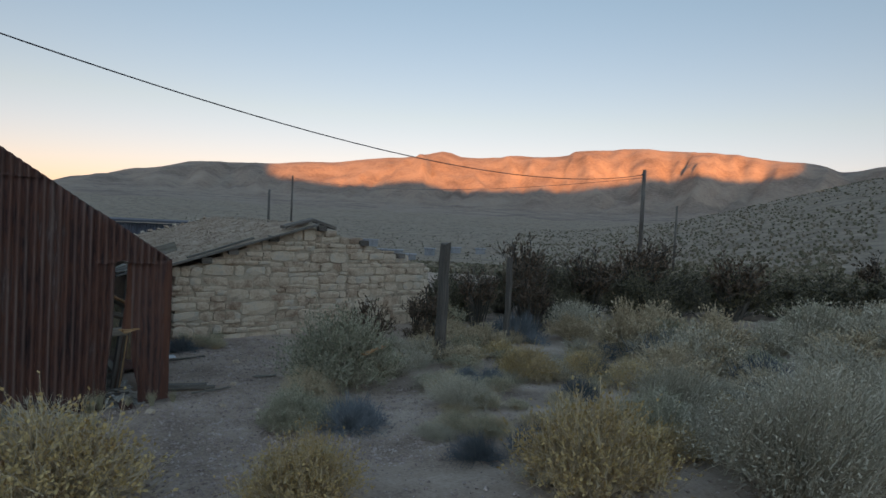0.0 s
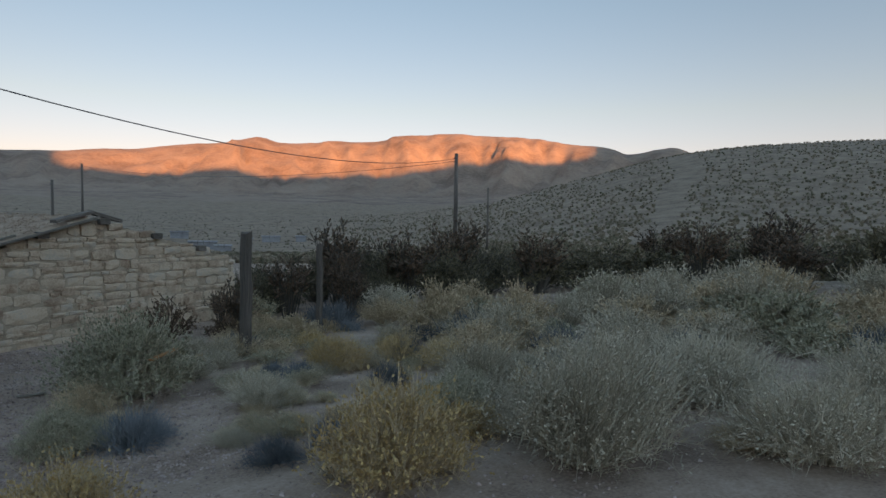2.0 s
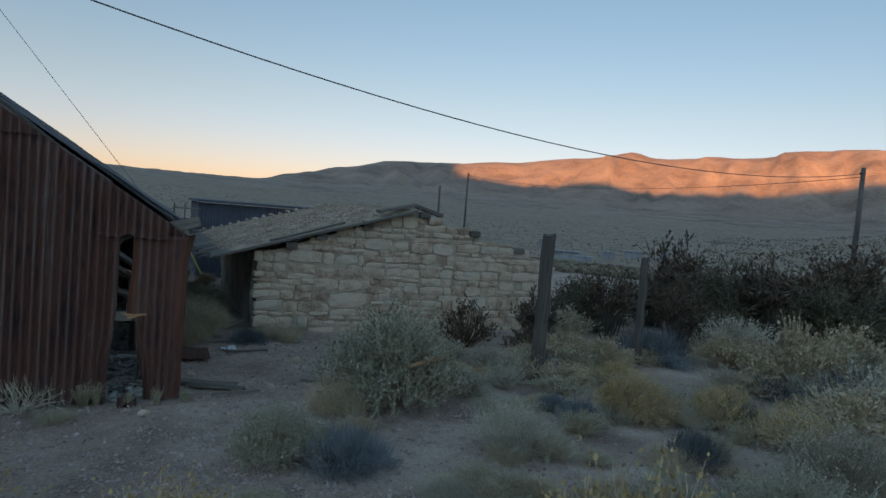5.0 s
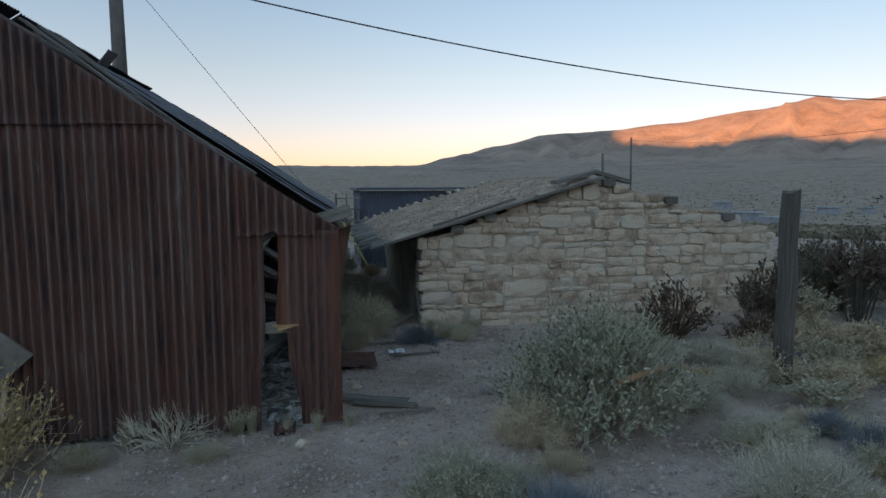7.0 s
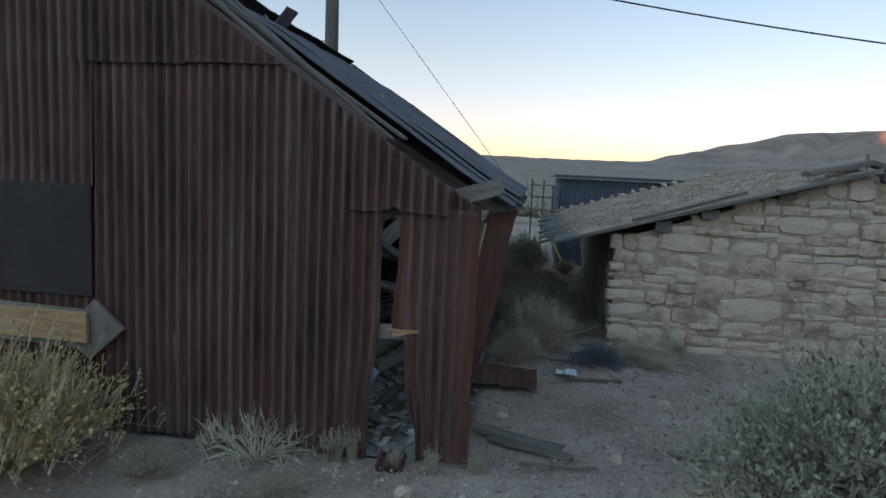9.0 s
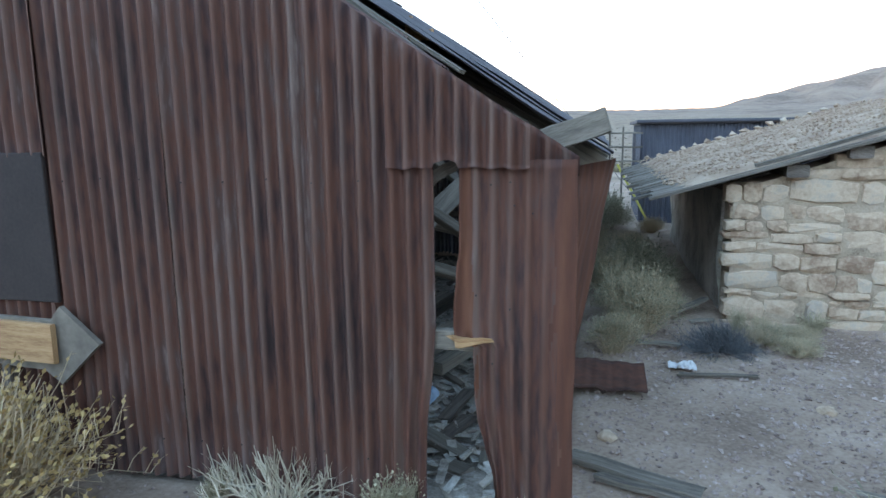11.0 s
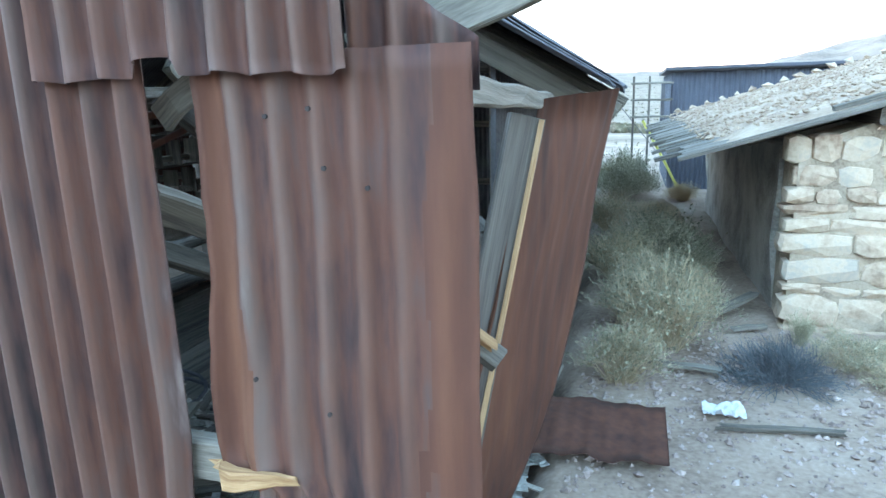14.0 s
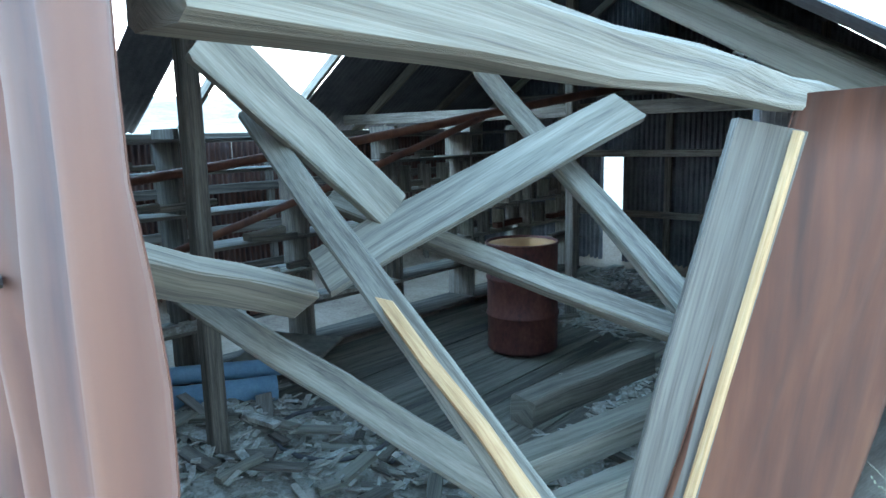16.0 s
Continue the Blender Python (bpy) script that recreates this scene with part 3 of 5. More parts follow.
# open side: sheets remain beyond the leaning post
beam("top_plate", (-0.05, 0.045, 1.472), (-0.09, 1.62, 1.437), 0.048, 0.05, M_beam, shed, "tan grey cracked eave beam", seed=201, segs=8, rough=0.006)
beam("side_post", (-0.10, 1.09, 1.40), (-0.40, 0.74, -0.40), 0.04, 0.115, M_pole, shed, "leaning grey side board with a split pale edge", seed=202, up=(1, 0.6, 0), rough=0.003)
beam("split_edge", (-0.052, 1.075, 1.39), (-0.355, 0.725, -0.38), 0.016, 0.016, M_wood_fresh, shed, "pale split edge of the side board", seed=203, rough=0.003)
for k, y in enumerate((2.4, 3.8, 5.2, 6.6, 8.0)):
    beam("side_stud", (-0.46, y, -0.45), (-0.46, y, 1.68), 0.09, 0.05, M_wood_dark, shed, seed=205 + k)
for k in range(9):
    y = 2.05 + 0.69 * k
    V, F = corrugated(y, y + 0.7, lambda s: -0.3, lambda s: 1.47, rows=4, seed=210 + k)
    part("side_sheet", mesh_of("side_sheet", [(-0.40 - b, a, c * 1.13) for a, b, c in V], F, M_iron, True), shed)
V, F = [], []
n = 40
for layer in (0, 1):
    for i in range(n + 1):
        f = i / n
        for j in range(13):
            g = j / 12
            tx, ty = -0.06 + 0.22 * f, 1.10 + 0.44 * f
            bx, by = -0.36 + 0.17 * f + 0.1 * f * math.sin(g * 3.14), 0.76 + 0.34 * f + 0.42 * f * f * math.sin(g * 3.14)
            x = bx + (tx - bx) * g
            y = by + (ty - by) * g
            V.append((x + 0.002 * math.sin(f * 40) + 0.02 * noise.noise((f * 2, g * 3, 3)) + layer * 0.002, y + layer * 0.002, -0.05 + 1.5 * g + 0.03 * f))
s = (n + 1) * 13
for i in range(n):
    for j in range(12):
        a = i * 13 + j
        F += [(a, a + 1, a + 14, a + 13), (s + a, s + a + 13, s + a + 14, s + a + 1)]
for i in range(n):
    for a in (i * 13, i * 13 + 12):
        F.append((a, a + 13, s + a + 13, s + a))
for j in range(12):
    for a in (j, n * 13 + j):
        F.append((a, a + 1, s + a + 1, s + a))
part("hanging_sheet", mesh_of("hanging_sheet", V, F, M_rust_red, True), shed, "red rusted sheet hanging off the side post")

# ---- the stone house ----
HY = 3.4
HX0, HX1, HR = 1.14, 6.35, 3.58


def house_top(x):
    return 1.16 + (x - HX0) / (HR - HX0) * 0.80 if x < HR else 1.96 - (x - HR) / (HX1 - HR) * 0.74


house = thing("stone_house", "low ruined stone house with a rubble covered roof", "house")
bm = bmesh.new()
prof = [(HX0 + 0.03, -0.3), (HX1 - 0.03, -0.3), (HX1 - 0.03, house_top(HX1) - 0.03), (HR, 1.93), (HX0 + 0.03, house_top(HX0) - 0.03)]
f = bm.faces.new([bm.verts.new((a, HY + 0.002, c)) for a, c in prof])
ex = bmesh.ops.extrude_face_region(bm, geom=[f])
bmesh.ops.translate(bm, vec=(0, 0.38, 0), verts=[v for v in ex["geom"] if isinstance(v, bmesh.types.BMVert)])
tidy(bm)
me = bpy.data.meshes.new("gable_wall")
bm.to_mesh(me)
me.materials.append(M_mortar)
stone_wall = part("gable_wall", me, house, "pale rough stone gable wall")
# side and rear walls of the house
for nm, pts in (("side_wall", [(HX0, HY + 0.42), (HX0 + 0.36, HY + 0.42), (HX0 + 0.36, 8.2), (HX0, 8.2)]), ("side_wall", [(HX1 - 0.36, HY + 0.42), (HX1, HY + 0.42), (HX1, 8.2), (HX1 - 0.36, 8.2)]), ("rear_wall", [(HX0 + 0.38, 7.8), (HX1 - 0.38, 7.8), (HX1 - 0.38, 8.2), (HX0 + 0.38, 8.2)])):
    bm = bmesh.new()
    f = bm.faces.new([bm.verts.new((a, b, -0.3)) for a, b in pts])
    ex = bmesh.ops.extrude_face_region(bm, geom=[f])
    bmesh.ops.translate(bm, vec=(0, 0, 1.4), verts=[v for v in ex["geom"] if isinstance(v, bmesh.types.BMVert)])
    bmesh.ops.subdivide_edges(bm, edges=bm.edges[:], cuts=8, use_grid_fill=True)
    for v in bm.verts:
        v.co.x += 0.045 * noise.noise(v.co * 2.2)
        v.co.y += 0.03 * noise.noise(v.co * 1.9 + Vector((5, 0, 0)))
    tidy(bm)
    me = bpy.data.meshes.new(nm)
    bm.to_mesh(me)
    me.materials.append(M_adobe)
    part(nm, me, house)


def hroof(x):
    return 1.99 + (x - HR) * 0.285 if x < HR else 1.99 - (x - HR) * 0.27


house_roof = part("roof", mesh_of("roof", *join([beam_data((0.95, y, hroof(0.95) - 0.10), (HR, y, hroof(HR) - 0.10), 0.09, 0.09, seed=310 + k) for k, y in enumerate((3.9, 5.2, 6.5, 7.8))]
    + [beam_data((HR, y, hroof(HR) - 0.10), (HX1 + 0.15, y, hroof(HX1) - 0.10), 0.09, 0.09, seed=320 + k) for k, y in enumerate((4.4, 5.2, 6.5, 7.8))]), M_wood_dark), house, "low pitched plank roof under gravel")
rng = random.Random(5)
for k in range(40):
    y = 3.30 + 0.124 * k
    e = 0.44 + rng.uniform(-0.09, 0.12)
    beam("deck_plank", (e, y, hroof(e) - 0.05 + rng.uniform(-0.008, 0.008)), (HR, y, hroof(HR) - 0.05), 0.118, 0.024, M_wood, house_roof, seed=330 + k, segs=2)
beam("verge_board", (0.52, HY - 0.13, hroof(0.52) - 0.035), (HR + 0.05, HY - 0.13, hroof(HR) - 0.01), 0.03, 0.022, M_wood_dark, house_roof, seed=371)
beam("verge_board", (1.3, HY - 0.10, hroof(1.3) + 0.0), (2.4, HY - 0.10, hroof(2.4) + 0.03), 0.06, 0.03, M_wood, house_roof, seed=372)
for k, (xx, l) in enumerate(((1.62, 0.16), (2.07, 0.17), (2.80, 0.2), (4.68, 0.2), (5.58, 0.2), (3.74, 0.2))):
    beam("purlin_end", (xx, HY - 0.09, house_top(xx) - 0.02), (xx, HY + 0.5, house_top(xx) - 0.02), 0.17, 0.10, M_wood_dark, house_roof, "dark purlin end", seed=380 + k)
for k in range(24):
    y = 4.3 + 0.15 * k
    beam("deck_plank", (HR, y, hroof(HR) - 0.05), (HX1 + 0.25 - rng.uniform(0, 0.2), y, hroof(HX1 + 0.2) - 0.05), 0.14, 0.024, M_wood_dark, house_roof, seed=400 + k, segs=2)
beam("ridge_board", (2.95, HY - 0.05, hroof(2.95) + 0.09), (3.6, HY + 0.1, hroof(3.6) + 0.06), 0.14, 0.05, M_wood_dark, house_roof, seed=430)
beam("ridge_board", (3.6, HY + 0.15, hroof(3.6) + 0.06), (4.15, HY + 0.2, hroof(4.1) + 0.06), 0.14, 0.06, M_wood_dark, house_roof, seed=431)
# gravel and rubble over the planks
V, F = [], []
nx, ny = 60, 80
for i in range(nx + 1):
    for j in range(ny + 1):
        x = 0.74 + 0.1 * noise.noise((j * 0.3, 0, 6)) + (HR - 0.05 - 0.74) * i / nx
        y = HY - 0.06 + 4.8 * j / ny
        lip = min(1, i / 4, (nx - i) / 3 + 0.4, j / 3)
        V.append((x + 0.02 * noise.noise((y * 4, x, 0)), y, hroof(x) - 0.035 + lip * (0.045 + 0.03 * noise.noise((x * 2.1, y * 2.1, 8)) + 0.012 * noise.noise((x * 11, y * 11, 2)))))
for i in range(nx):
    for j in range(ny):
        a = i * (ny + 1) + j
        F.append((a, a + ny + 1, a + ny + 2, a + 1))
part("rubble_cover", mesh_of("rubble_cover", V, F, M_roofdirt, True), house_roof, "layer of reddish earth and gravel")


def pebble(rng, p, s):
    """An uneven little stone of eight faces."""
    q = [Vector((s * rng.uniform(0.6, 1.2), 0, 0)), Vector((0, s * rng.uniform(0.6, 1.2), 0)), Vector((-s * rng.uniform(0.6, 1.2), 0, 0)), Vector((0, -s * rng.uniform(0.6, 1.2), 0)), Vector((0, 0, s * rng.uniform(0.4, 0.8))), Vector((0, 0, -s * 0.5))]
    m = Matrix.Rotation(rng.uniform(0, 6.3), 3, "Z") @ Matrix.Rotation(rng.uniform(-0.6, 0.6), 3, "X")
    V = [m @ v + Vector(p) for v in q]
    return V, [(0, 1, 4), (1, 2, 4), (2, 3, 4), (3, 0, 4), (1, 0, 5), (2, 1, 5), (3, 2, 5), (0, 3, 5)]


rng = random.Random(8)
chunks = []
for k in range(4500):
    x, y = 0.62 + (HR - 0.62) * rng.random() ** 0.9, rng.uniform(HY - 0.06, 8.1)
    chunks.append(pebble(rng, (x, y, hroof(x) + 0.02), rng.choice((0.008, 0.011, 0.015, 0.022))))
tagged(part("roof_gravel", mesh_of("roof_gravel", *join(chunks), M_roofdirt), house_roof), kind="stuff")
# loose stones along the far edge of the roof
for k in range(16):
    x = 0.75 + 0.17 * k
    V, F = pebble(rng, (x, 8.0, hroof(x) + 0.04), rng.uniform(0.05, 0.085))
    part("coping_stone", mesh_of("coping_stone", V, F, M_stone), house_roof)

# ---- loose gravel ----
rng = random.Random(9)
chunks = []
for k in range(36000):
    x = rng.uniform(-2.2, 5.5) if k % 3 == 0 else rng.uniform(-1.4, 2.6)
    y = rng.uniform(-6.2, 3.4) if k % 3 == 0 else rng.uniform(-3.2, 3.3)
    if rng.random() < noise.noise((x * 0.8, y * 0.8, 4)) * 0.5 + 0.35:
        continue
    if x < 0 and y > -0.05:
        continue
    s = rng.choice((0.006, 0.008, 0.01, 0.013, 0.018)) * rng.uniform(0.7, 1.5)
    chunks.append(pebble(rng, (x, y, ground_z(x, y) + s * 0.25), s))
tagged(new("gravel", mesh_of("gravel", *join(chunks), M_gravel)), "loose pinkish gravel lying on the desert ground", "gravel", kind="stuff")
for k, (x, y, s) in enumerate(((6.3, 1.6, 0.17), (5.2, 1.9, 0.1), (0.15, 0.9, 0.05), (0.4, -0.5, 0.04), (-0.3, -0.4, 0.05), (0.9, 0.4, 0.045), (5.6, 0.2, 0.08), (1.4, 1.5, 0.05), (7.2, 2.0, 0.12), (0.62, -0.9, 0.035))):
    bm = bmesh.new()
    bmesh.ops.create_icosphere(bm, subdivisions=2, radius=s)
    for v in bm.verts:
        v.co *= 1 + 0.35 * noise.noise(v.co / s * 1.3 + Vector((k, 0, 0)))
        v.co.z *= 0.6
    me = bpy.data.meshes.new("rock")
    bm.to_mesh(me)
    me.materials.append(M_stone)
    ob = tagged(new("rock", me), "pale rough rock lying on gravel", "rock", group="loose rocks")
    ob.location = (x, y, ground_z(x, y) + s * 0.25)

# ---- shrubs ----


def ribbon_mesh(name, lines, material, width, taper=0.3):
    """Thin three-sided twigs along the given polylines."""
    V, F = [], []
    for k, (pts, w) in enumerate(lines):
        n = len(pts)
        d = pts[-1] - pts[0]
        a = np.cross(d, (0.3, 0.5, 0.81))
        a /= np.linalg.norm(a) + 1e-9
        b = np.cross(d, a)
        b /= np.linalg.norm(b) + 1e-9
        base = len(V)
        if n == 3:
            for i, p in enumerate(pts):
                ww = w * width * (1 - 0.6 * i / 2) * 1.3
                V += [p + a * ww, p - a * ww]
            F += [(base, base + 1, base + 3, base + 2), (base + 2, base + 3, base + 5, base + 4)]
            continue
        for i, p in enumerate(pts):
            ww = w * width * (1 - (1 - taper) * i / (n - 1))
            V += [p + a * ww, p - a * ww * 0.5 + b * ww * 0.87, p - a * ww * 0.5 - b * ww * 0.87]
        for i in range(n - 1):
            for j in range(3):
                q = base + i * 3
                F.append((q + j, q + (j + 1) % 3, q + 3 + (j + 1) % 3, q + 3 + j))
    return mesh_of(name, V, F, material)


def leaf_mesh(name, pts, dirs, size, material, rng, aspect=2.2):
    V, F = [], []
    n = len(pts)
    r1 = rng.normal(size=(n, 3))
    s = size * rng.uniform(0.6, 1.4, n)
    for i in range(n):
        d = dirs[i] + 0.6 * r1[i]
        d /= np.linalg.norm(d) + 1e-9
        w = np.cross(d, r1[i])
        w /= np.linalg.norm(w) + 1e-9
        p = pts[i]
        b = len(V)
        V += [p, p + (d * 0.5 * aspect + w * 0.5) * s[i], p + d * aspect * s[i], p + (d * 0.5 * aspect - w * 0.5) * s[i]]
        F.append((b, b + 1, b + 2, b + 3))
    return mesh_of(name, V, F, material)


def shrub(name, label, seed, R, H, stems, twigs, tips, L_stem, L_tip, tip_size=0.012, width=0.0022, spread=0.9, droop=0.1, leaves=0, L_leaf=None, leaf_size=0.015, hollow=0.35, group="desert shrubs"):
    """A shrub: stems that fan out from the root to an uneven crown, twigs on them, and seed heads or leaves at the tips."""
    rng = np.random.default_rng(seed)
    lines, tip_p, tip_d, leaf_p, leaf_d = [], [], [], [], []
    lobes = rng.normal(size=(7, 3)) * (1, 1, 0.4)
    lobes /= np.linalg.norm(lobes, axis=1)[:, None]
    lw = rng.uniform(0.0, 0.28, 7)
    for k in range(stems):
        az = rng.uniform(0, 2 * math.pi)
        u = rng.uniform(0, 1) ** 0.6 * spread
        d = np.array((math.cos(az) * math.sin(u * 1.5), math.sin(az) * math.sin(u * 1.5), math.cos(u * 1.5)))
        bulge = 0.86 + float(np.max(lw * np.clip((lobes @ d) * 3 - 2, 0, 1))) + rng.uniform(-0.12, 0.10)
        end = d * (R, R, H) * bulge * rng.uniform(1 - hollow, 1.0)
        root = np.array((math.cos(az), math.sin(az), 0)) * R * 0.18 * rng.uniform(0, 1)
        mid = root * 0.45 + end * 0.5 + np.array((0, 0, H * 0.10)) + rng.normal(size=3) * R * 0.05
        q3 = root * 0.15 + end * 0.8 + np.array((0, 0, H * 0.05)) + rng.normal(size=3) * R * 0.03
        end = end - np.array((0, 0, droop * H * u * u))
        pts = np.array((root, mid, q3, end))
        lines.append((pts, 1.5))
        for j in range(twigs):
            f = rng.uniform(0.3, 1.0)
            p = mid + (q3 - mid) * (f - 0.3) / 0.4 if f < 0.7 else q3 + (end - q3) * (f - 0.7) / 0.3
            g = d * 0.55 + np.array((0, 0, 0.5)) + rng.normal(size=3) * 0.42
            l = R * rng.uniform(0.10, 0.26)
            e = p + g * l
            e[2] = max(e[2], 0.02)
            lines.append((np.array((p, p + g * l * 0.5 + rng.normal(size=3) * l * 0.06, e)), 0.8))
            for m in range(tips):
                s = p + (e - p) * rng.uniform(0.45, 1.05)
                tip_p.append(s)
                tip_d.append(g)
            for m in range(leaves):
                leaf_p.append(p + (e - p) * rng.uniform(0.0, 1.0) + rng.normal(size=3) * 0.01)
                leaf_d.append(g)
    ob = thing(name, label, "shrub", group=group)
    part("twig_crown", ribbon_mesh("twig_crown", lines, L_stem, width), ob)
    if tip_p:
        part("seed_crown", leaf_mesh("seed_crown", np.array(tip_p), np.array(tip_d), tip_size, L_tip, rng, 1.6), ob)
    if leaf_p:
        part("foliage", leaf_mesh("foliage", np.array(leaf_p), np.array(leaf_d), leaf_size, L_leaf, rng), ob)
    return ob


def kinds(near):
    """One of each kind, fine for those that the path passes, coarser for those far off."""
    n = 1.0 if near else 0.36
    w = 1.0 if near else 1.9
    c = lambda q: int(q * n)
    return {
        "grey": shrub("rabbitbrush", "grey dry rabbitbrush with pale seed tips on gravel", 1, 0.8, 0.85, c(520), 7, 2, L_grey, L_grey, 0.012 * w, 0.0026 * w, hollow=0.58),
        "tan": shrub("rabbitbrush", "tan dry rabbitbrush with fluffy pale seed tips", 2, 0.7, 0.9, c(460), 7, 3, L_tan, L_tan, 0.014 * w, 0.0026 * w, hollow=0.55),
        "yellow": shrub("rabbitbrush", "straw grey rabbitbrush with yellow seed heads", 3, 0.6, 0.62, c(380), 7, 3, L_tan, L_yellow, 0.014 * w, 0.0025 * w),
        "olive": shrub("saltbush", "olive green saltbush with grey lower twigs", 4, 0.85, 0.85, c(420), 7, 1, L_grey, L_olive, 0.014 * w, 0.0026 * w, leaves=5, L_leaf=L_olive, leaf_size=0.016 * w),
        "blue": shrub("tumbleweed", "low blue grey tangle of dead tumbleweed", 5, 0.45, 0.34, c(330), 6, 0, L_blue, L_blue, 0.01 * w, 0.0022 * w, spread=1.05),
        "dark": shrub("creosote_bush", "tall dark green creosote bush with thin stems", 6, 1.2, 1.7, c(220), 8, 0, L_bark, L_dark, 0.012, 0.004 * w, leaves=6, L_leaf=L_dark, leaf_size=0.027 * (1 + (w - 1) * 0.6), hollow=0.55),
        "sparse": shrub("creosote_bush", "tall sparse half dead creosote bush with brown tips", 7, 1.0, 2.3, c(100), 9, 0, L_bark, L_dark, 0.012, 0.0045 * w, spread=0.6, leaves=4, L_leaf=L_red, leaf_size=0.026 * (1 + (w - 1) * 0.6), hollow=0.4),
        "red": shrub("dead_shrub", "red brown dead shrub against the stone wall", 8, 0.5, 0.72, c(170), 7, 3, L_red, L_red, 0.02, 0.0035 * w, hollow=0.3),
        "dead": shrub("dead_branch_pile", "bleached bare dead branches lying by the wall", 9, 0.42, 0.26, c(70), 7, 0, L_grey, L_grey, 0.01, 0.0035 * w, spread=1.05),
        "straw": shrub("grass_tuft", "tuft of dry yellow straw grass", 10, 0.16, 0.3, c(90), 2, 1, L_straw, L_straw, 0.008, 0.0016 * w, spread=0.55),
        "weed": shrub("dry_weed", "dry green grey weed with pale seed stalks", 11, 0.55, 0.75, c(190), 6, 2, L_tan, L_olive, 0.012 * w, 0.0022 * w, leaves=1, L_leaf=L_olive, leaf_size=0.013 * w, spread=0.8),
    }


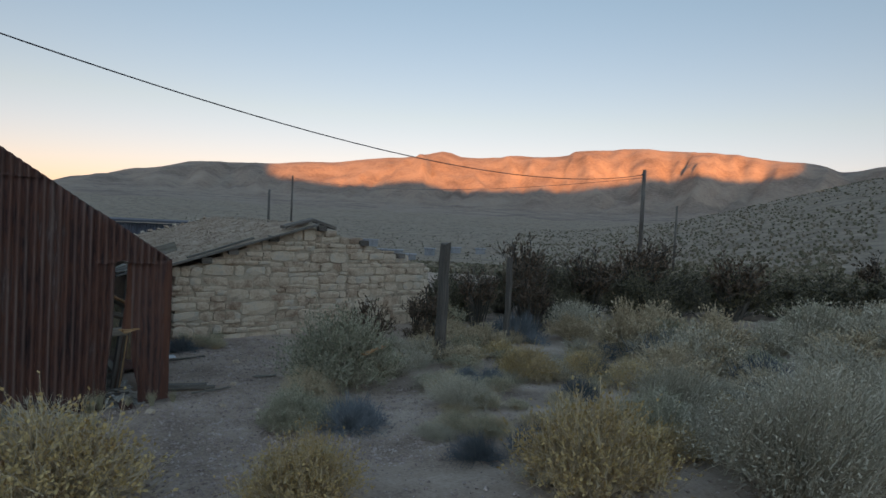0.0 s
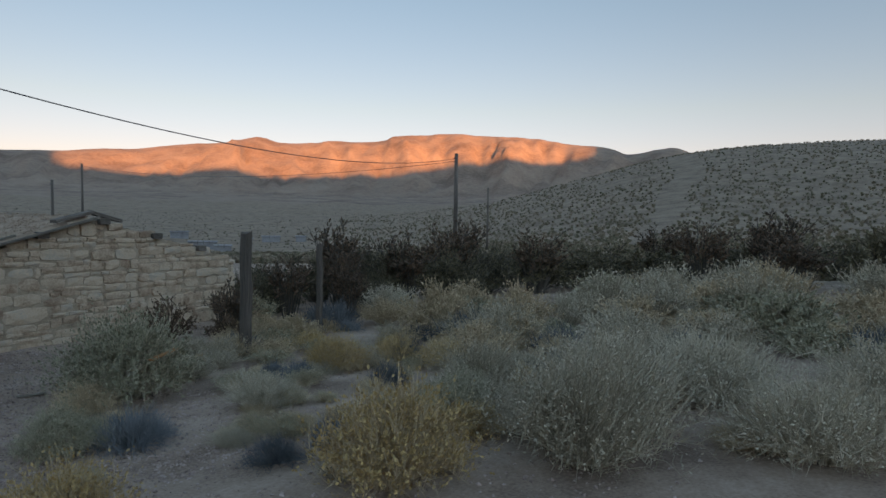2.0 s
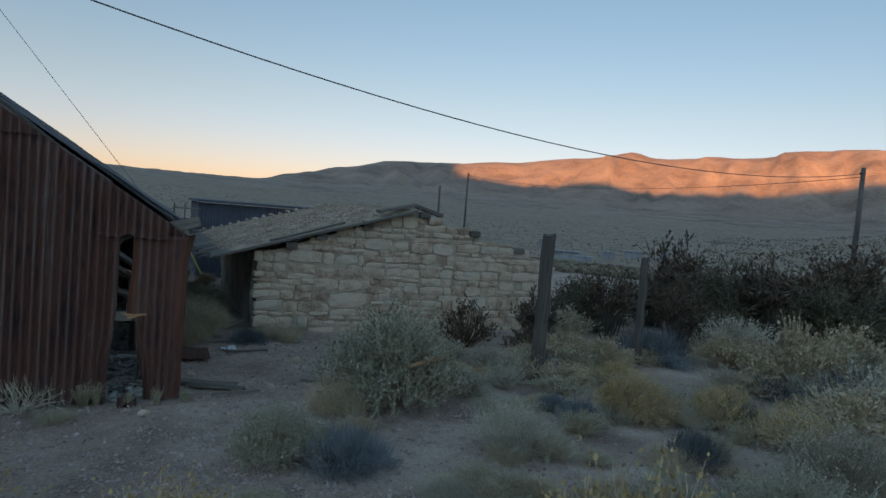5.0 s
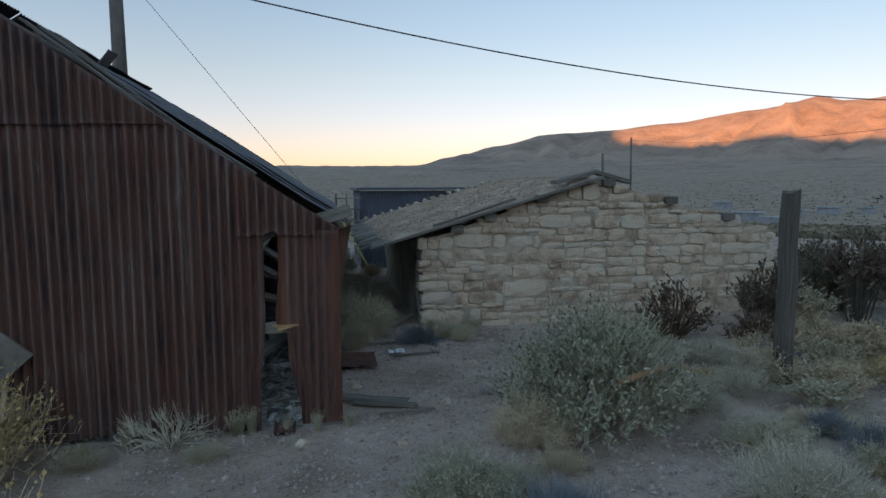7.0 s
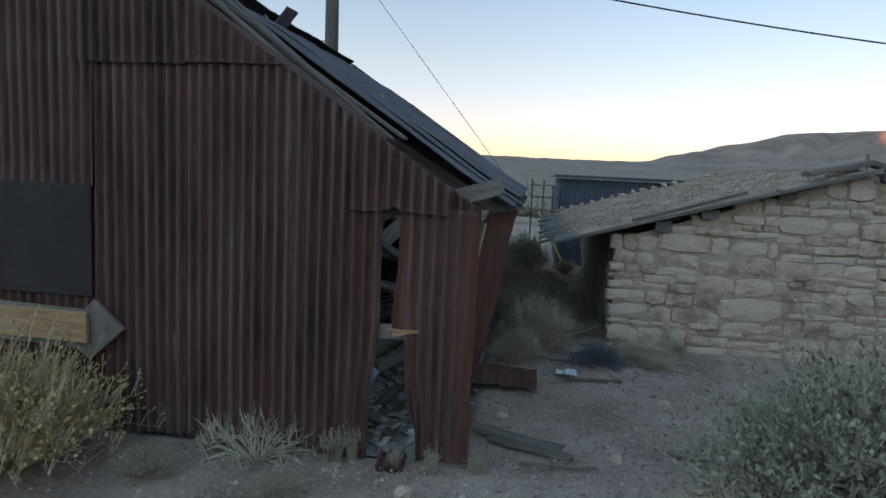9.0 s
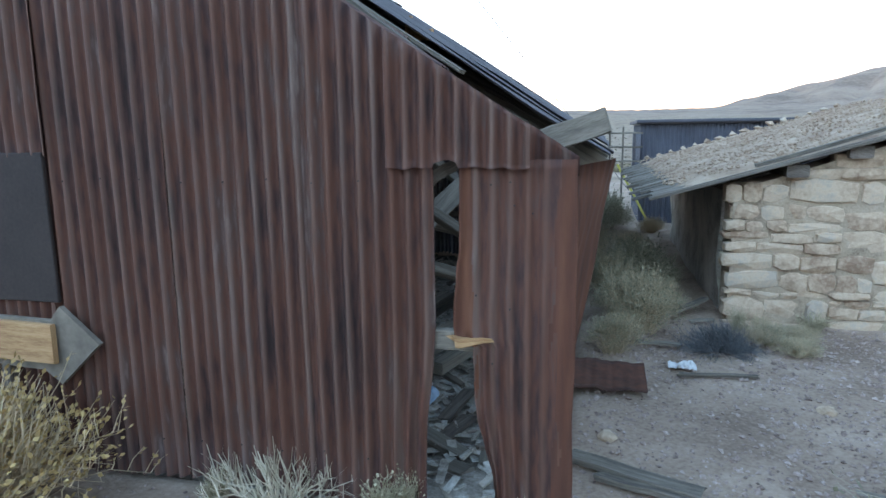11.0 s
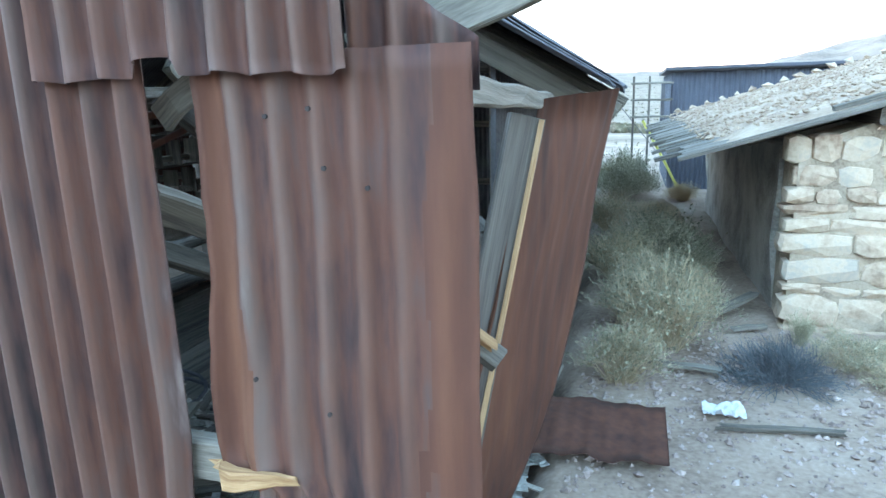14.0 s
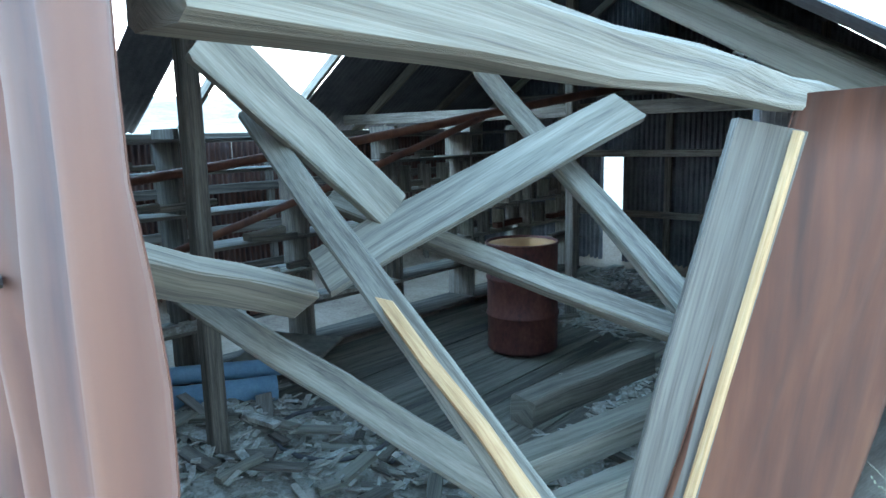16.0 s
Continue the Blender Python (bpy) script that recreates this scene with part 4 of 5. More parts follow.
BASE = {"grey": (0.8, 0.85), "tan": (0.7, 0.9), "yellow": (0.6, 0.62), "olive": (0.85, 0.85), "blue": (0.45, 0.34), "dark": (1.2, 1.7), "sparse": (1.0, 2.3), "red": (0.5, 0.72), "dead": (0.42, 0.26), "straw": (0.16, 0.3), "weed": (0.55, 0.75)}
PLANTS = [
    ("yellow", -2.5, -0.62, 0.72, 0.74), ("olive", 1.95, -0.4, 0.92, 0.92), ("tan", 1.3, -0.7, 0.4, 0.4), ("red", 4.0, 2.1, 0.62, 0.78), ("blue", 1.0, -2.1, 0.42, 0.32), ("olive", 0.55, -1.8, 0.4, 0.36),
    ("yellow", -0.3, -3.5, 0.48, 0.42), ("yellow", -1.6, -2.7, 0.68, 0.60), ("grey", 2.45, -5.45, 0.9, 0.92), ("grey", 3.6, -5.2, 0.8, 0.8), ("tan", 1.95, -4.1, 0.5, 0.55), ("grey", 4.6, -5.9, 0.8, 0.7), ("grey", 3.3, -6.9, 0.8, 0.6), ("yellow", 1.4, -4.5, 0.58, 0.62),
    ("tan", 6.9, -1.2, 0.75, 1.02), ("tan", 7.9, -2.2, 0.7, 0.84), ("grey", 10.4, -2.7, 0.9, 1.0), ("grey", 11.6, -3.7, 1.0, 0.9), ("olive", 8.7, -6.2, 0.9, 0.7),
    ("tan", 3.5, -0.95, 0.6, 0.32), ("grey", 5.9, -2.6, 0.55, 0.5), ("blue", 4.9, -2.0, 0.4, 0.36), ("tan", 5.4, -3.7, 0.6, 0.5), ("grey", 6.9, -4.3, 0.7, 0.6),
    ("tan", 4.1, -3.5, 0.55, 0.45), ("grey", 7.2, -5.6, 0.7, 0.55), ("olive", 10.0, -5.4, 0.9, 0.7), ("grey", 9.4, -4.2, 0.8, 0.75), ("tan", 12.8, -5.5, 1.0, 0.9),
    ("grey", 5.0, -7.4, 0.8, 0.6), ("olive", 6.4, -8.4, 0.9, 0.6), ("grey", 13, -8, 1.0, 0.8), ("tan", 8.6, -0.6, 0.7, 0.8), ("olive", 3.0, -4.0, 0.45, 0.4), ("tan", 2.4, -3.2, 0.5, 0.4),
    ("grey", 14.5, -4.8, 1.1, 0.9), ("olive", 12.2, -2.2, 0.9, 0.85), ("blue", 7.6, -7.2, 0.6, 0.4), ("blue", 6.3, -5.2, 0.5, 0.4),
    ("sparse", 9.0, 3.0, 1.1, 2.4), ("sparse", 10.2, 2.0, 1.1, 2.0), ("sparse", 12.5, 2.4, 1.3, 2.2), ("sparse", 14.4, 0.6, 1.2, 2.1), ("sparse", 20.5, -4.5, 1.6, 2.7), ("sparse", 23, -0.5, 1.6, 2.5), ("sparse", 16.2, -5.6, 1.2, 1.9), ("dark", 10.3, 2.6, 1.2, 1.6), ("dark", 9.2, 3.9, 1.1, 1.5), ("dark", 11.6, 1.6, 1.2, 1.5), ("dark", 13.2, 1.7, 1.4, 1.6), ("dark", 15, 0.9, 1.4, 1.6), ("dark", 16.8, 0.4, 1.4, 1.5),
    ("dark", 18.4, -1.0, 1.5, 1.6), ("dark", 20, -1.9, 1.6, 1.6), ("dark", 22, -3.6, 1.7, 1.7), ("dark", 25, -5.8, 2.0, 1.8), ("sparse", 15.5, 3.8, 1.3, 2.4), ("sparse", 18, -3.0, 1.3, 2.4), ("dark", 17.5, -7.6, 1.6, 2.3), ("dark", 15.2, -8.3, 1.4, 2.4), ("dark", 20, -8.5, 1.6, 2.6),
    ("dark", 12.0, 4.6, 1.3, 1.5), ("dark", 14.2, 4.0, 1.3, 1.6), ("dark", 17, 3.4, 1.4, 1.6), ("dark", 8.0, 4.6, 0.9, 1.2), ("dark", 7.3, 3.3, 0.8, 1.1), ("weed", 6.3, 2.6, 0.6, 0.6), ("tan", 5.6, 0.9, 0.45, 0.4), ("blue", 6.9, 1.2, 0.5, 0.4), ("tan", 7.6, 0.5, 0.6, 0.5), ("grey", 8.6, 1.2, 0.7, 0.6), ("sparse", 8.2, 2.2, 0.8, 1.6), ("dark", 9.0, 2.0, 0.8, 0.9), ("weed", 5.4, 1.7, 0.5, 0.45), ("weed", 3.4, 1.6, 0.5, 0.4), ("sparse", 5.2, 2.2, 0.5, 0.95), ("sparse", 4.75, 1.3, 0.55, 1.2), ("sparse", 6.9, 2.4, 0.7, 1.5), ("sparse", 7.6, 1.5, 0.6, 1.3), ("dark", 21, 1.2, 1.6, 1.7), ("dark", 24, -1.2, 1.8, 1.8), ("dark", 28, -3.4, 2, 1.9),
    ("weed", 0.45, 2.9, 0.45, 0.6), ("weed", 0.38, 3.7, 0.5, 0.55), ("olive", 0.45, 4.7, 0.55, 0.45), ("weed", 0.5, 5.9, 0.5, 0.4), ("blue", 0.98, 2.5, 0.38, 0.26), ("weed", 1.35, 2.75, 0.35, 0.3), ("weed", 0.2, 2.35, 0.4, 0.5), ("weed", 0.3, 3.2, 0.5, 0.62), ("weed", 0.62, 3.5, 0.45, 0.42), ("weed", 0.15, 4.3, 0.55, 0.6), ("weed", 0.7, 4.5, 0.4, 0.35), ("tan", 0.5, 7.2, 0.6, 0.6), ("weed", 0.0, 6.4, 0.6, 0.6), ("tan", 0.9, 8.6, 0.5, 0.7), ("olive", 0.1, 8.8, 0.6, 0.6), ("weed", 1.5, 2.5, 0.3, 0.22), ("straw", 1.2, 3.1, 0.2, 0.25), ("straw", 1.8, 3.2, 0.2, 0.25),
    ("dead", -1.25, -0.12, 0.42, 0.28), ("straw", -0.78, -0.10, 0.14, 0.3), ("straw", -0.68, -0.06, 0.12, 0.32), ("straw", -0.2, -0.10, 0.10, 0.24), ("straw", -0.42, -0.08, 0.08, 0.2), ("straw", -1.55, -0.12, 0.14, 0.24), ("weed", -0.95, -0.55, 0.3, 0.14), ("weed", -1.7, -0.55, 0.3, 0.22), ("straw", 0.05, -0.02, 0.1, 0.2),
    ("tan", 1.35, -1.2, 0.42, 0.3), ("weed", 2.8, -1.2, 0.6, 0.32), ("tan", 2.9, 0.7, 0.4, 0.35), ("red", 4.6, 1.25, 0.45, 0.5), ("tan", 2.6, -2.2, 0.45, 0.36), ("tan", 3.4, -2.7, 0.5, 0.42), ("grey", 4.5, -1.4, 0.5, 0.36), ("tan", 2.0, -3.0, 0.4, 0.34), ("weed", 3.2, -1.8, 0.45, 0.3), ("grey", 2.9, -4.9, 0.6, 0.55), ("tan", 4.3, -4.4, 0.6, 0.55), ("grey", 5.6, -5.0, 0.7, 0.6), ("weed", 0.3, -2.6, 0.3, 0.16), ("straw", 0.6, -1.3, 0.16, 0.16), ("weed", 0.95, -1.4, 0.35, 0.2), ("weed", 4.9, 0.6, 0.45, 0.4), ("weed", 1.6, 2.9, 0.3, 0.2),
]
rng = random.Random(12)
# the thicket that covers the ground to the right of the path
for k in range(46):
    x, y = rng.uniform(3.2, 15), rng.uniform(-9.5, -0.9)
    if y > -1.4 and x < 6.2 or y < -6.8 and x < 4.6:
        continue
    s = rng.uniform(0.45, 0.95)
    PLANTS.append((rng.choice(("grey", "tan", "tan", "grey", "olive", "tan", "blue")), x, y, s, s * rng.uniform(0.6, 0.95)))
# tufts that fill the open ground between the larger shrubs
for k in range(120):
    x, y = rng.uniform(1.3, 6.8), rng.uniform(-4.6, 1.2)
    if x < 2.4 and y > -1.0 or x < 1.9 and y > -2.0 and k % 3:
        continue
    s = rng.uniform(0.22, 0.46)
    PLANTS.append((rng.choice(("tan", "grey", "weed", "yellow", "blue", "tan")), x, y, s, s * rng.uniform(0.6, 1.0)))
sets = {True: kinds(True), False: kinds(False)}
used = set()
for kind, x, y, R, H in PLANTS:
    bR, bH = BASE[kind]
    near = math.hypot(x + 0.5, y + 5) < 6.2 or x < 3 or (kind == "dark" and x < 14)
    m = Matrix.Translation((x, y, ground_z(x, y) - 0.01)) @ Matrix.Rotation(rng.uniform(0, 6.28), 4, "Z") @ Matrix.Diagonal((R / bR, R / bR * rng.uniform(0.92, 1.08), H / bH, 1))
    if (kind, near) in used:
        copy_thing(sets[near][kind], m)
    else:
        sets[near][kind].matrix_basis = m
        used.add((kind, near))
for near in sets:
    for kind, ob in sets[near].items():
        if (kind, near) not in used:
            for o in ob.children_recursive:
                bpy.data.objects.remove(o)
            bpy.data.objects.remove(ob)
L_scrub = leafy("olive_brush", (0.12, 0.105, 0.065), (0.30, 0.25, 0.16))
L_brush = leafy("grey_brush", (0.17, 0.13, 0.09), (0.36, 0.28, 0.195))
# brush over the hill and the valley floor
rng = random.Random(14)
chunks = []


def clump(rng, p, s):
    """A low ragged clump: a few leaning blades round a centre."""
    V, F = [], []
    for k in range(7):
        a = rng.uniform(0, 6.28)
        c = Vector((math.cos(a), math.sin(a), 0))
        t = Vector((-c.y, c.x, 0))
        o = Vector(p) + c * s * rng.uniform(0, 0.4)
        top = o + c * s * rng.uniform(0.1, 0.5) + Vector((0, 0, s * rng.uniform(0.5, 0.95)))
        b = len(V)
        w = s * rng.uniform(0.25, 0.45)
        V += [o - t * w * 0.7 - Vector((0, 0, 0.05)), o + t * w * 0.7 - Vector((0, 0, 0.05)), top + t * w + c * s * 0.2, top - t * w * 0.8, top + Vector((0, 0, s * 0.15))]
        F += [(b, b + 1, b + 2, b + 3), (b + 3, b + 2, b + 4)]
    return V, F


while len(chunks) < 32000:
    az = rng.uniform(-5, 112)
    r = 24 * math.exp(rng.uniform(0, 2.9))
    if r < 30 and az < 30:
        continue
    x, y = r * math.sin(radians(az)), r * math.cos(radians(az))
    track = abs(az - 78.6 - 1.5 * noise.noise((r * 0.02, 0, 0))) < 1.15 * smooth(60, 90, r) and 70 < r < 230
    if az < 48 and r > 80 and rng.random() < 0.55:
        continue
    if track or noise.noise((x * 0.03, y * 0.03, 0)) < -0.55:
        continue
    chunks.append(clump(rng, (x, y, ground_z(x, y)), rng.uniform(0.12, 0.38) * (1 + r / 500) * (0.65 if az < 48 and r > 80 else 1.0)))
half = len(chunks) // 2
for part_of, L in ((chunks[:half], L_scrub), (chunks[half:], L_brush)):
    tagged(new("desert_brush", mesh_of("desert_brush", *join(part_of), L)), "scattered low desert brush over the hillside and valley", "brush", kind="stuff")

# ---- poles and wires ----


def utility_pole(x, y, z0, z1, r, label, arm=False):
    ob = thing("utility_pole", label, "utility pole", at=(x, y, z0))
    part("pole", mesh_of("pole", *tube_data([(0, 0, -0.3), (0.03, 0, (z1 - z0) / 2), (0, 0, z1 - z0)], r, 10, r * 0.75), M_pole, True), ob)
    part("insulator", mesh_of("insulator", *tube_data([(-0.28 if arm else -0.12, 0, z1 - z0 - 0.35), (0, 0, z1 - z0 - 0.35)], 0.05, 8), M_iron), ob)
    return ob


PA = (-4.3, 10.2)
P1 = (38.1, 18.5)
utility_pole(PA[0], PA[1], -0.1, 7.6, 0.17, "tall grey wooden utility pole behind the shed")
utility_pole(P1[0], P1[1], ground_z(*P1), 6.75, 0.17, "dark wooden utility pole among creosote bushes", True)
utility_pole(60, 28.3, ground_z(60, 28.3), 5.4, 0.13, "thin distant wooden utility pole")
utility_pole(23.5, 47, ground_z(23.5, 47), 4.5, 0.13, "distant wooden utility pole beyond the stone house")
utility_pole(39, 72.6, ground_z(39, 72.6), 7.8, 0.16, "distant wooden utility pole beyond the stone house")


def wire(p, q, sag, r, label):
    pts = []
    for i in range(41):
        f = i / 40
        pts.append(Vector(p).lerp(Vector(q), f) - Vector((0, 0, 4 * sag * f * (1 - f))))
    tagged(new("overhead_wire", mesh_of("overhead_wire", *tube_data(pts, r, 5), M_iron)), label, "wire")


wire((PA[0], PA[1], 6.5), (P1[0], P1[1], 6.4), 1.7, 0.02, "sagging black overhead wire between two poles")
wire((PA[0], PA[1], 6.6), (0.6, 10.6, 0.5), 0.0, 0.006, "taut thin guy wire from the pole to the ground")
wire((P1[0], P1[1], 6.2), (39, 72.6, 7.5), 1.2, 0.02, "sagging black overhead wire running off into the valley")
wire((PA[0] - 1.2, PA[1], 4.42), (PA[0], PA[1], 4.45), 0.0, 0.012, "short black wire with a clamp on the pole")
ob = beam("guy_guard", (0.98, 9.4, -0.1), (0.35, 9.6, 1.05), 0.035, 0.035, M_yellow, label="yellow plastic guard sleeve on the guy wire", category="guy guard", seed=500)

# ---- fence posts and ground litter ----
for k, (x, y, h, w, m, lab) in enumerate(((4.08, 0.27, 1.80, 0.15, M_post, "tall weathered grey timber fence post"), (6.2, 0.9, 1.55, 0.10, M_post, "brown timber fence post with flaking bark"))):
    beam("fence_post", (x, y, ground_z(x, y) - 0.1), (x + 0.01, y, ground_z(x, y) + h), w, w * 0.9, m, label=lab, category="fence post", seed=510 + k, rough=0.012, taper=0.86, segs=7, chip=0.03)
beam("fence_rail", (4.17, 0.3, 0.25), (4.30, 0.55, 1.28), 0.07, 0.05, M_wood, label="grey broken rail leaning on the fence post", category="fence rail", seed=515)
beam("loose_board", (1.86, -0.95, 0.53), (2.26, -0.82, 0.575), 0.055, 0.02, M_board_orange, label="orange brown board caught in a saltbush", category="board", seed=520)
LITTER = [((0.48, 3.0, 0.05), (1.05, 3.75, 0.10), 0.07, 0.025), ((0.62, 1.9, 0.03), (1.12, 1.95, 0.03), 0.03, 0.02), ((-0.02, 0.60, 0.04), (0.55, 0.36, 0.04), 0.10, 0.03), ((0.1, 0.45, 0.03), (0.62, 0.28, 0.03), 0.05, 0.03),
          ((1.25, 0.55, 0.02), (1.5, 0.5, 0.02), 0.05, 0.02), ((0.2, 2.6, 0.03), (0.7, 2.5, 0.04), 0.05, 0.02), ((0.85, 3.2, 0.03), (1.05, 3.3, 0.03), 0.05, 0.02), ((-0.2, 1.34, 0.08), (-0.12, 2.25, 0.1), 0.07, 0.02), ((0.3, 0.12, 0.03), (0.75, 0.16, 0.03), 0.03, 0.015)]
for k, (p, q, w, h) in enumerate(LITTER):
    beam("loose_board", p, q, w, h, M_wood, label="grey weathered board lying on the ground", category="board", group="boards on the ground", seed=530 + k, chip=0.02)
V, F = corrugated(-0.17, 0.40, lambda s: 0.03 * noise.noise((s * 9, 1, 0)), lambda s: 0.44 + 0.04 * noise.noise((s * 7, 5, 0)), amp=0.002, rows=8, seed=540, dent=0.012)
ob = tagged(new("fallen_sheet", mesh_of("fallen_sheet", [(a, 1.47 + c + 0.1 * a, 0.045 - b + 0.12 * c) for a, b, c in V], F, M_rust_red, True)), "red rusted corrugated sheet fallen on the ground", "metal sheet")
V, F = corrugated(-0.52, -0.36, lambda s: 0, lambda s: 0.2, rows=4, seed=541)
tagged(new("fallen_sheet", mesh_of("fallen_sheet", [(a, -0.16 + c * 0.8, 0.03 - b + 0.25 * c) for a, b, c in V], F, M_rust, True)), "small rusted scrap of sheet below the wall gap", "metal sheet")
bm = bmesh.new()
bmesh.ops.create_grid(bm, x_segments=12, y_segments=12, size=0.09)
for v in bm.verts:
    v.co.z = 0.05 * abs(noise.noise(v.co * 22)) + 0.03 * noise.noise(v.co * 9)
    v.co.y *= 0.6 + 0.3 * noise.noise(v.co * 12)
me = bpy.data.meshes.new("rag")
bm.to_mesh(me)
me.materials.append(M_white)
ob = tagged(new("rag", me), "crumpled white rag lying on the gravel", "rag")
ob.location = (0.66, 2.06, ground_z(0.66, 2.06) + 0.03)

# ---- inside the shed ----
FLOOR = -0.36
# fallen and leaning timbers in the open side
TIMBERS = [
    ((-0.90, 0.50, 1.585), (-0.858, 0.902, 1.236), 0.10, 0.03, M_wood), ((-1.054, 0.685, 1.449), (-0.08, 0.50, 0.84), 0.055, 0.05, M_wood), ((-0.61, 1.582, 1.462), (-0.872, 0.701, 1.117), 0.12, 0.02, M_wood),
    ((-1.2, 1.68, 1.62), (-0.28, 1.26, 0.99), 0.06, 0.05, M_wood), ((-1.25, 1.05, 1.22), (-0.25, 1.22, 0.955), 0.055, 0.05, M_wood), ((-1.1, 0.50, 1.09), (-0.20, 0.63, 0.82), 0.06, 0.05, M_wood),
    ((-0.70, 0.10, 1.285), (-0.767, 0.579, 1.103), 0.04, 0.075, M_wood)]
for k, (p, q, w, h, m) in enumerate(TIMBERS):
    p, q = (p[0], p[1] + 0.035, p[2]), (q[0], q[1] + 0.035, q[2])
    beam("fallen_timber", p, q, w, h, m, shed, "grey cracked fallen timber", seed=600 + k, segs=6, rough=0.003, chip=0.012, up=(0.4, -0.7, 0.6))
beam("split_edge", (-0.50, 0.585, 1.138), (-0.085, 0.51, 0.878), 0.022, 0.03, M_wood_fresh, shed, "pale freshly split timber edge", seed=611, chip=0.02, up=(0.4, -0.7, 0.6))
beam("ledge_board", (-0.75, 0.075, 0.79), (-0.40, 0.05, 0.79), 0.04, 0.085, M_wood, shed, "grey horizontal rail behind the gap", seed=612)
beam("split_end", (-0.49, -0.012, 0.80), (-0.32, -0.02, 0.825), 0.03, 0.05, M_wood_fresh, shed, "splintered orange broken board end", seed=613, taper=0.25, chip=0.03)
beam("loose_strip", (-0.61, 0.10, 1.44), (-0.47, 0.12, 1.53), 0.02, 0.05, M_wood, shed, "pale strip of board in the gap", seed=615)
beam("wall_post", (-2.75, 1.45, FLOOR), (-2.75, 1.47, 2.9), 0.09, 0.09, M_wood_dark, shed, "dark roof post", seed=616)
beam("wall_post", (-2.9, 5.2, FLOOR), (-2.9, 5.2, 3.2), 0.09, 0.09, M_wood_dark, shed, seed=617)
beam("tie_beam", (-6.2, 5.3, 1.62), (-0.6, 5.3, 1.58), 0.06, 0.12, M_wood_dark, shed, seed=618)
beam("tie_beam", (-3.3, 3.3, 2.45), (-1.4, 3.3, 2.5), 0.05, 0.09, M_wood_fresh, shed, "pale newer tie beam", seed=619)
beam("tie_post", (-1.62, 3.3, 2.45), (-1.62, 3.3, 2.66), 0.06, 0.06, M_wood_fresh, shed, seed=620)
for k, (p, q, r) in enumerate((((-3.9, 0.9, 1.09), (-1.9, 4.2, 1.70), 0.028), ((-3.1, 0.9, 0.68), (-2.35, 3.6, 1.62), 0.022))):
    ob = new("pipe", mesh_of("pipe", *tube_data([p, Vector(p).lerp(Vector(q), 0.5) - Vector((0, 0, 0.02)), q], r, 8), M_rust_red, True))
    tagged(ob, "rusted red iron pipe slung across the shed", "pipe", group="pipes")
# shelves of pigeonholes along the far side
rack = thing("storage_rack", "dark timber rack of shelves and pigeonholes along the shed wall", "rack")
for k, z in enumerate((FLOOR + 0.05, 0.05, 0.35, 0.62, 0.9, 1.18, 1.42)):
    beam("shelf", (-4.35, 1.0, z), (-4.1, 7.2, z + 0.02 * (k % 2)), 0.36, 0.025, M_wood if k in (2, 5) else M_wood_dark, rack, seed=630 + k, segs=5, rough=0.01)
for k in range(7):
    y = 1.05 + 1.02 * k
    beam("upright", (-4.36 + 0.04 * k, y, FLOOR), (-4.36 + 0.04 * k, y, 1.5), 0.04, 0.34, M_wood_dark, rack, seed=640 + k, up=(1, 0, 0))
for k in range(34):
    y = 4.0 + 0.09 * k
    z = (0.35, 0.62, 0.9)[k % 3]
    beam("divider", (-4.06, y, z), (-4.06, y, z + 0.24), 0.018, 0.16, M_wood_dark if k % 2 else M_wood, rack, seed=650 + k, segs=1, up=(1, 0, 0))
rng = random.Random(31)
for k in range(46):
    y, z = rng.uniform(1.1, 7.0), rng.choice((0.05, 0.35, 0.62, 0.9, 1.18)) + 0.03
    s = rng.uniform(0.04, 0.09)
    p = Vector((-4.12 + rng.uniform(-0.06, 0.12), y, z + s * 0.4))
    beam("scrap_wood", p, p + Vector((rng.uniform(-0.05, 0.05), rng.uniform(0.15, 0.5), rng.uniform(-0.02, 0.03))), s, s * 0.7, rng.choice((M_debris, M_wood, M_wood_dark, M_rust_red)), label="scrap timber offcut on the storage rack", category="scrap", group="offcuts on the rack", seed=700 + k, segs=2)
# oil drum
drum = thing("oil_drum", "rusted red steel oil drum standing on the plank floor", "drum", at=(-2.76, 4.2, FLOOR + 0.02))
prof = [(0.285, 0.0), (0.293, 0.012), (0.287, 0.03), (0.287, 0.27), (0.297, 0.285), (0.297, 0.30), (0.287, 0.315), (0.287, 0.57), (0.297, 0.585), (0.297, 0.60), (0.287, 0.615), (0.287, 0.86), (0.294, 0.872), (0.294, 0.885), (0.282, 0.885), (0.278, 0.865)]
V, F = [], []
for r, z in prof:
    for j in range(40):
        a = 2 * math.pi * j / 40
        d = 1 + 0.012 * noise.noise((math.cos(a) * 2, math.sin(a) * 2, z * 3))
        V.append((r * d * math.cos(a), r * d * math.sin(a), z))
for i in range(len(prof) - 1):
    for j in range(40):
        F.append((i * 40 + j, i * 40 + (j + 1) % 40, (i + 1) * 40 + (j + 1) % 40, (i + 1) * 40 + j))
F.append(tuple(range(39, -1, -1)))
part("drum_body", mesh_of("drum_body", V, F, M_drum, True), drum)
V, F = [], []
for r, z in ((0.278, 0.866), (0.17, 0.868), (0.165, 0.80)):
    for j in range(40):
        a = 2 * math.pi * j / 40
        V.append((r * math.cos(a) + (0.02 if r < 0.2 else 0), r * math.sin(a), z))
for i in range(2):
    for j in range(40):
        F.append((i * 40 + j, i * 40 + (j + 1) % 40, (i + 1) * 40 + (j + 1) % 40, (i + 1) * 40 + j))
F.append(tuple(80 + j for j in range(40)))
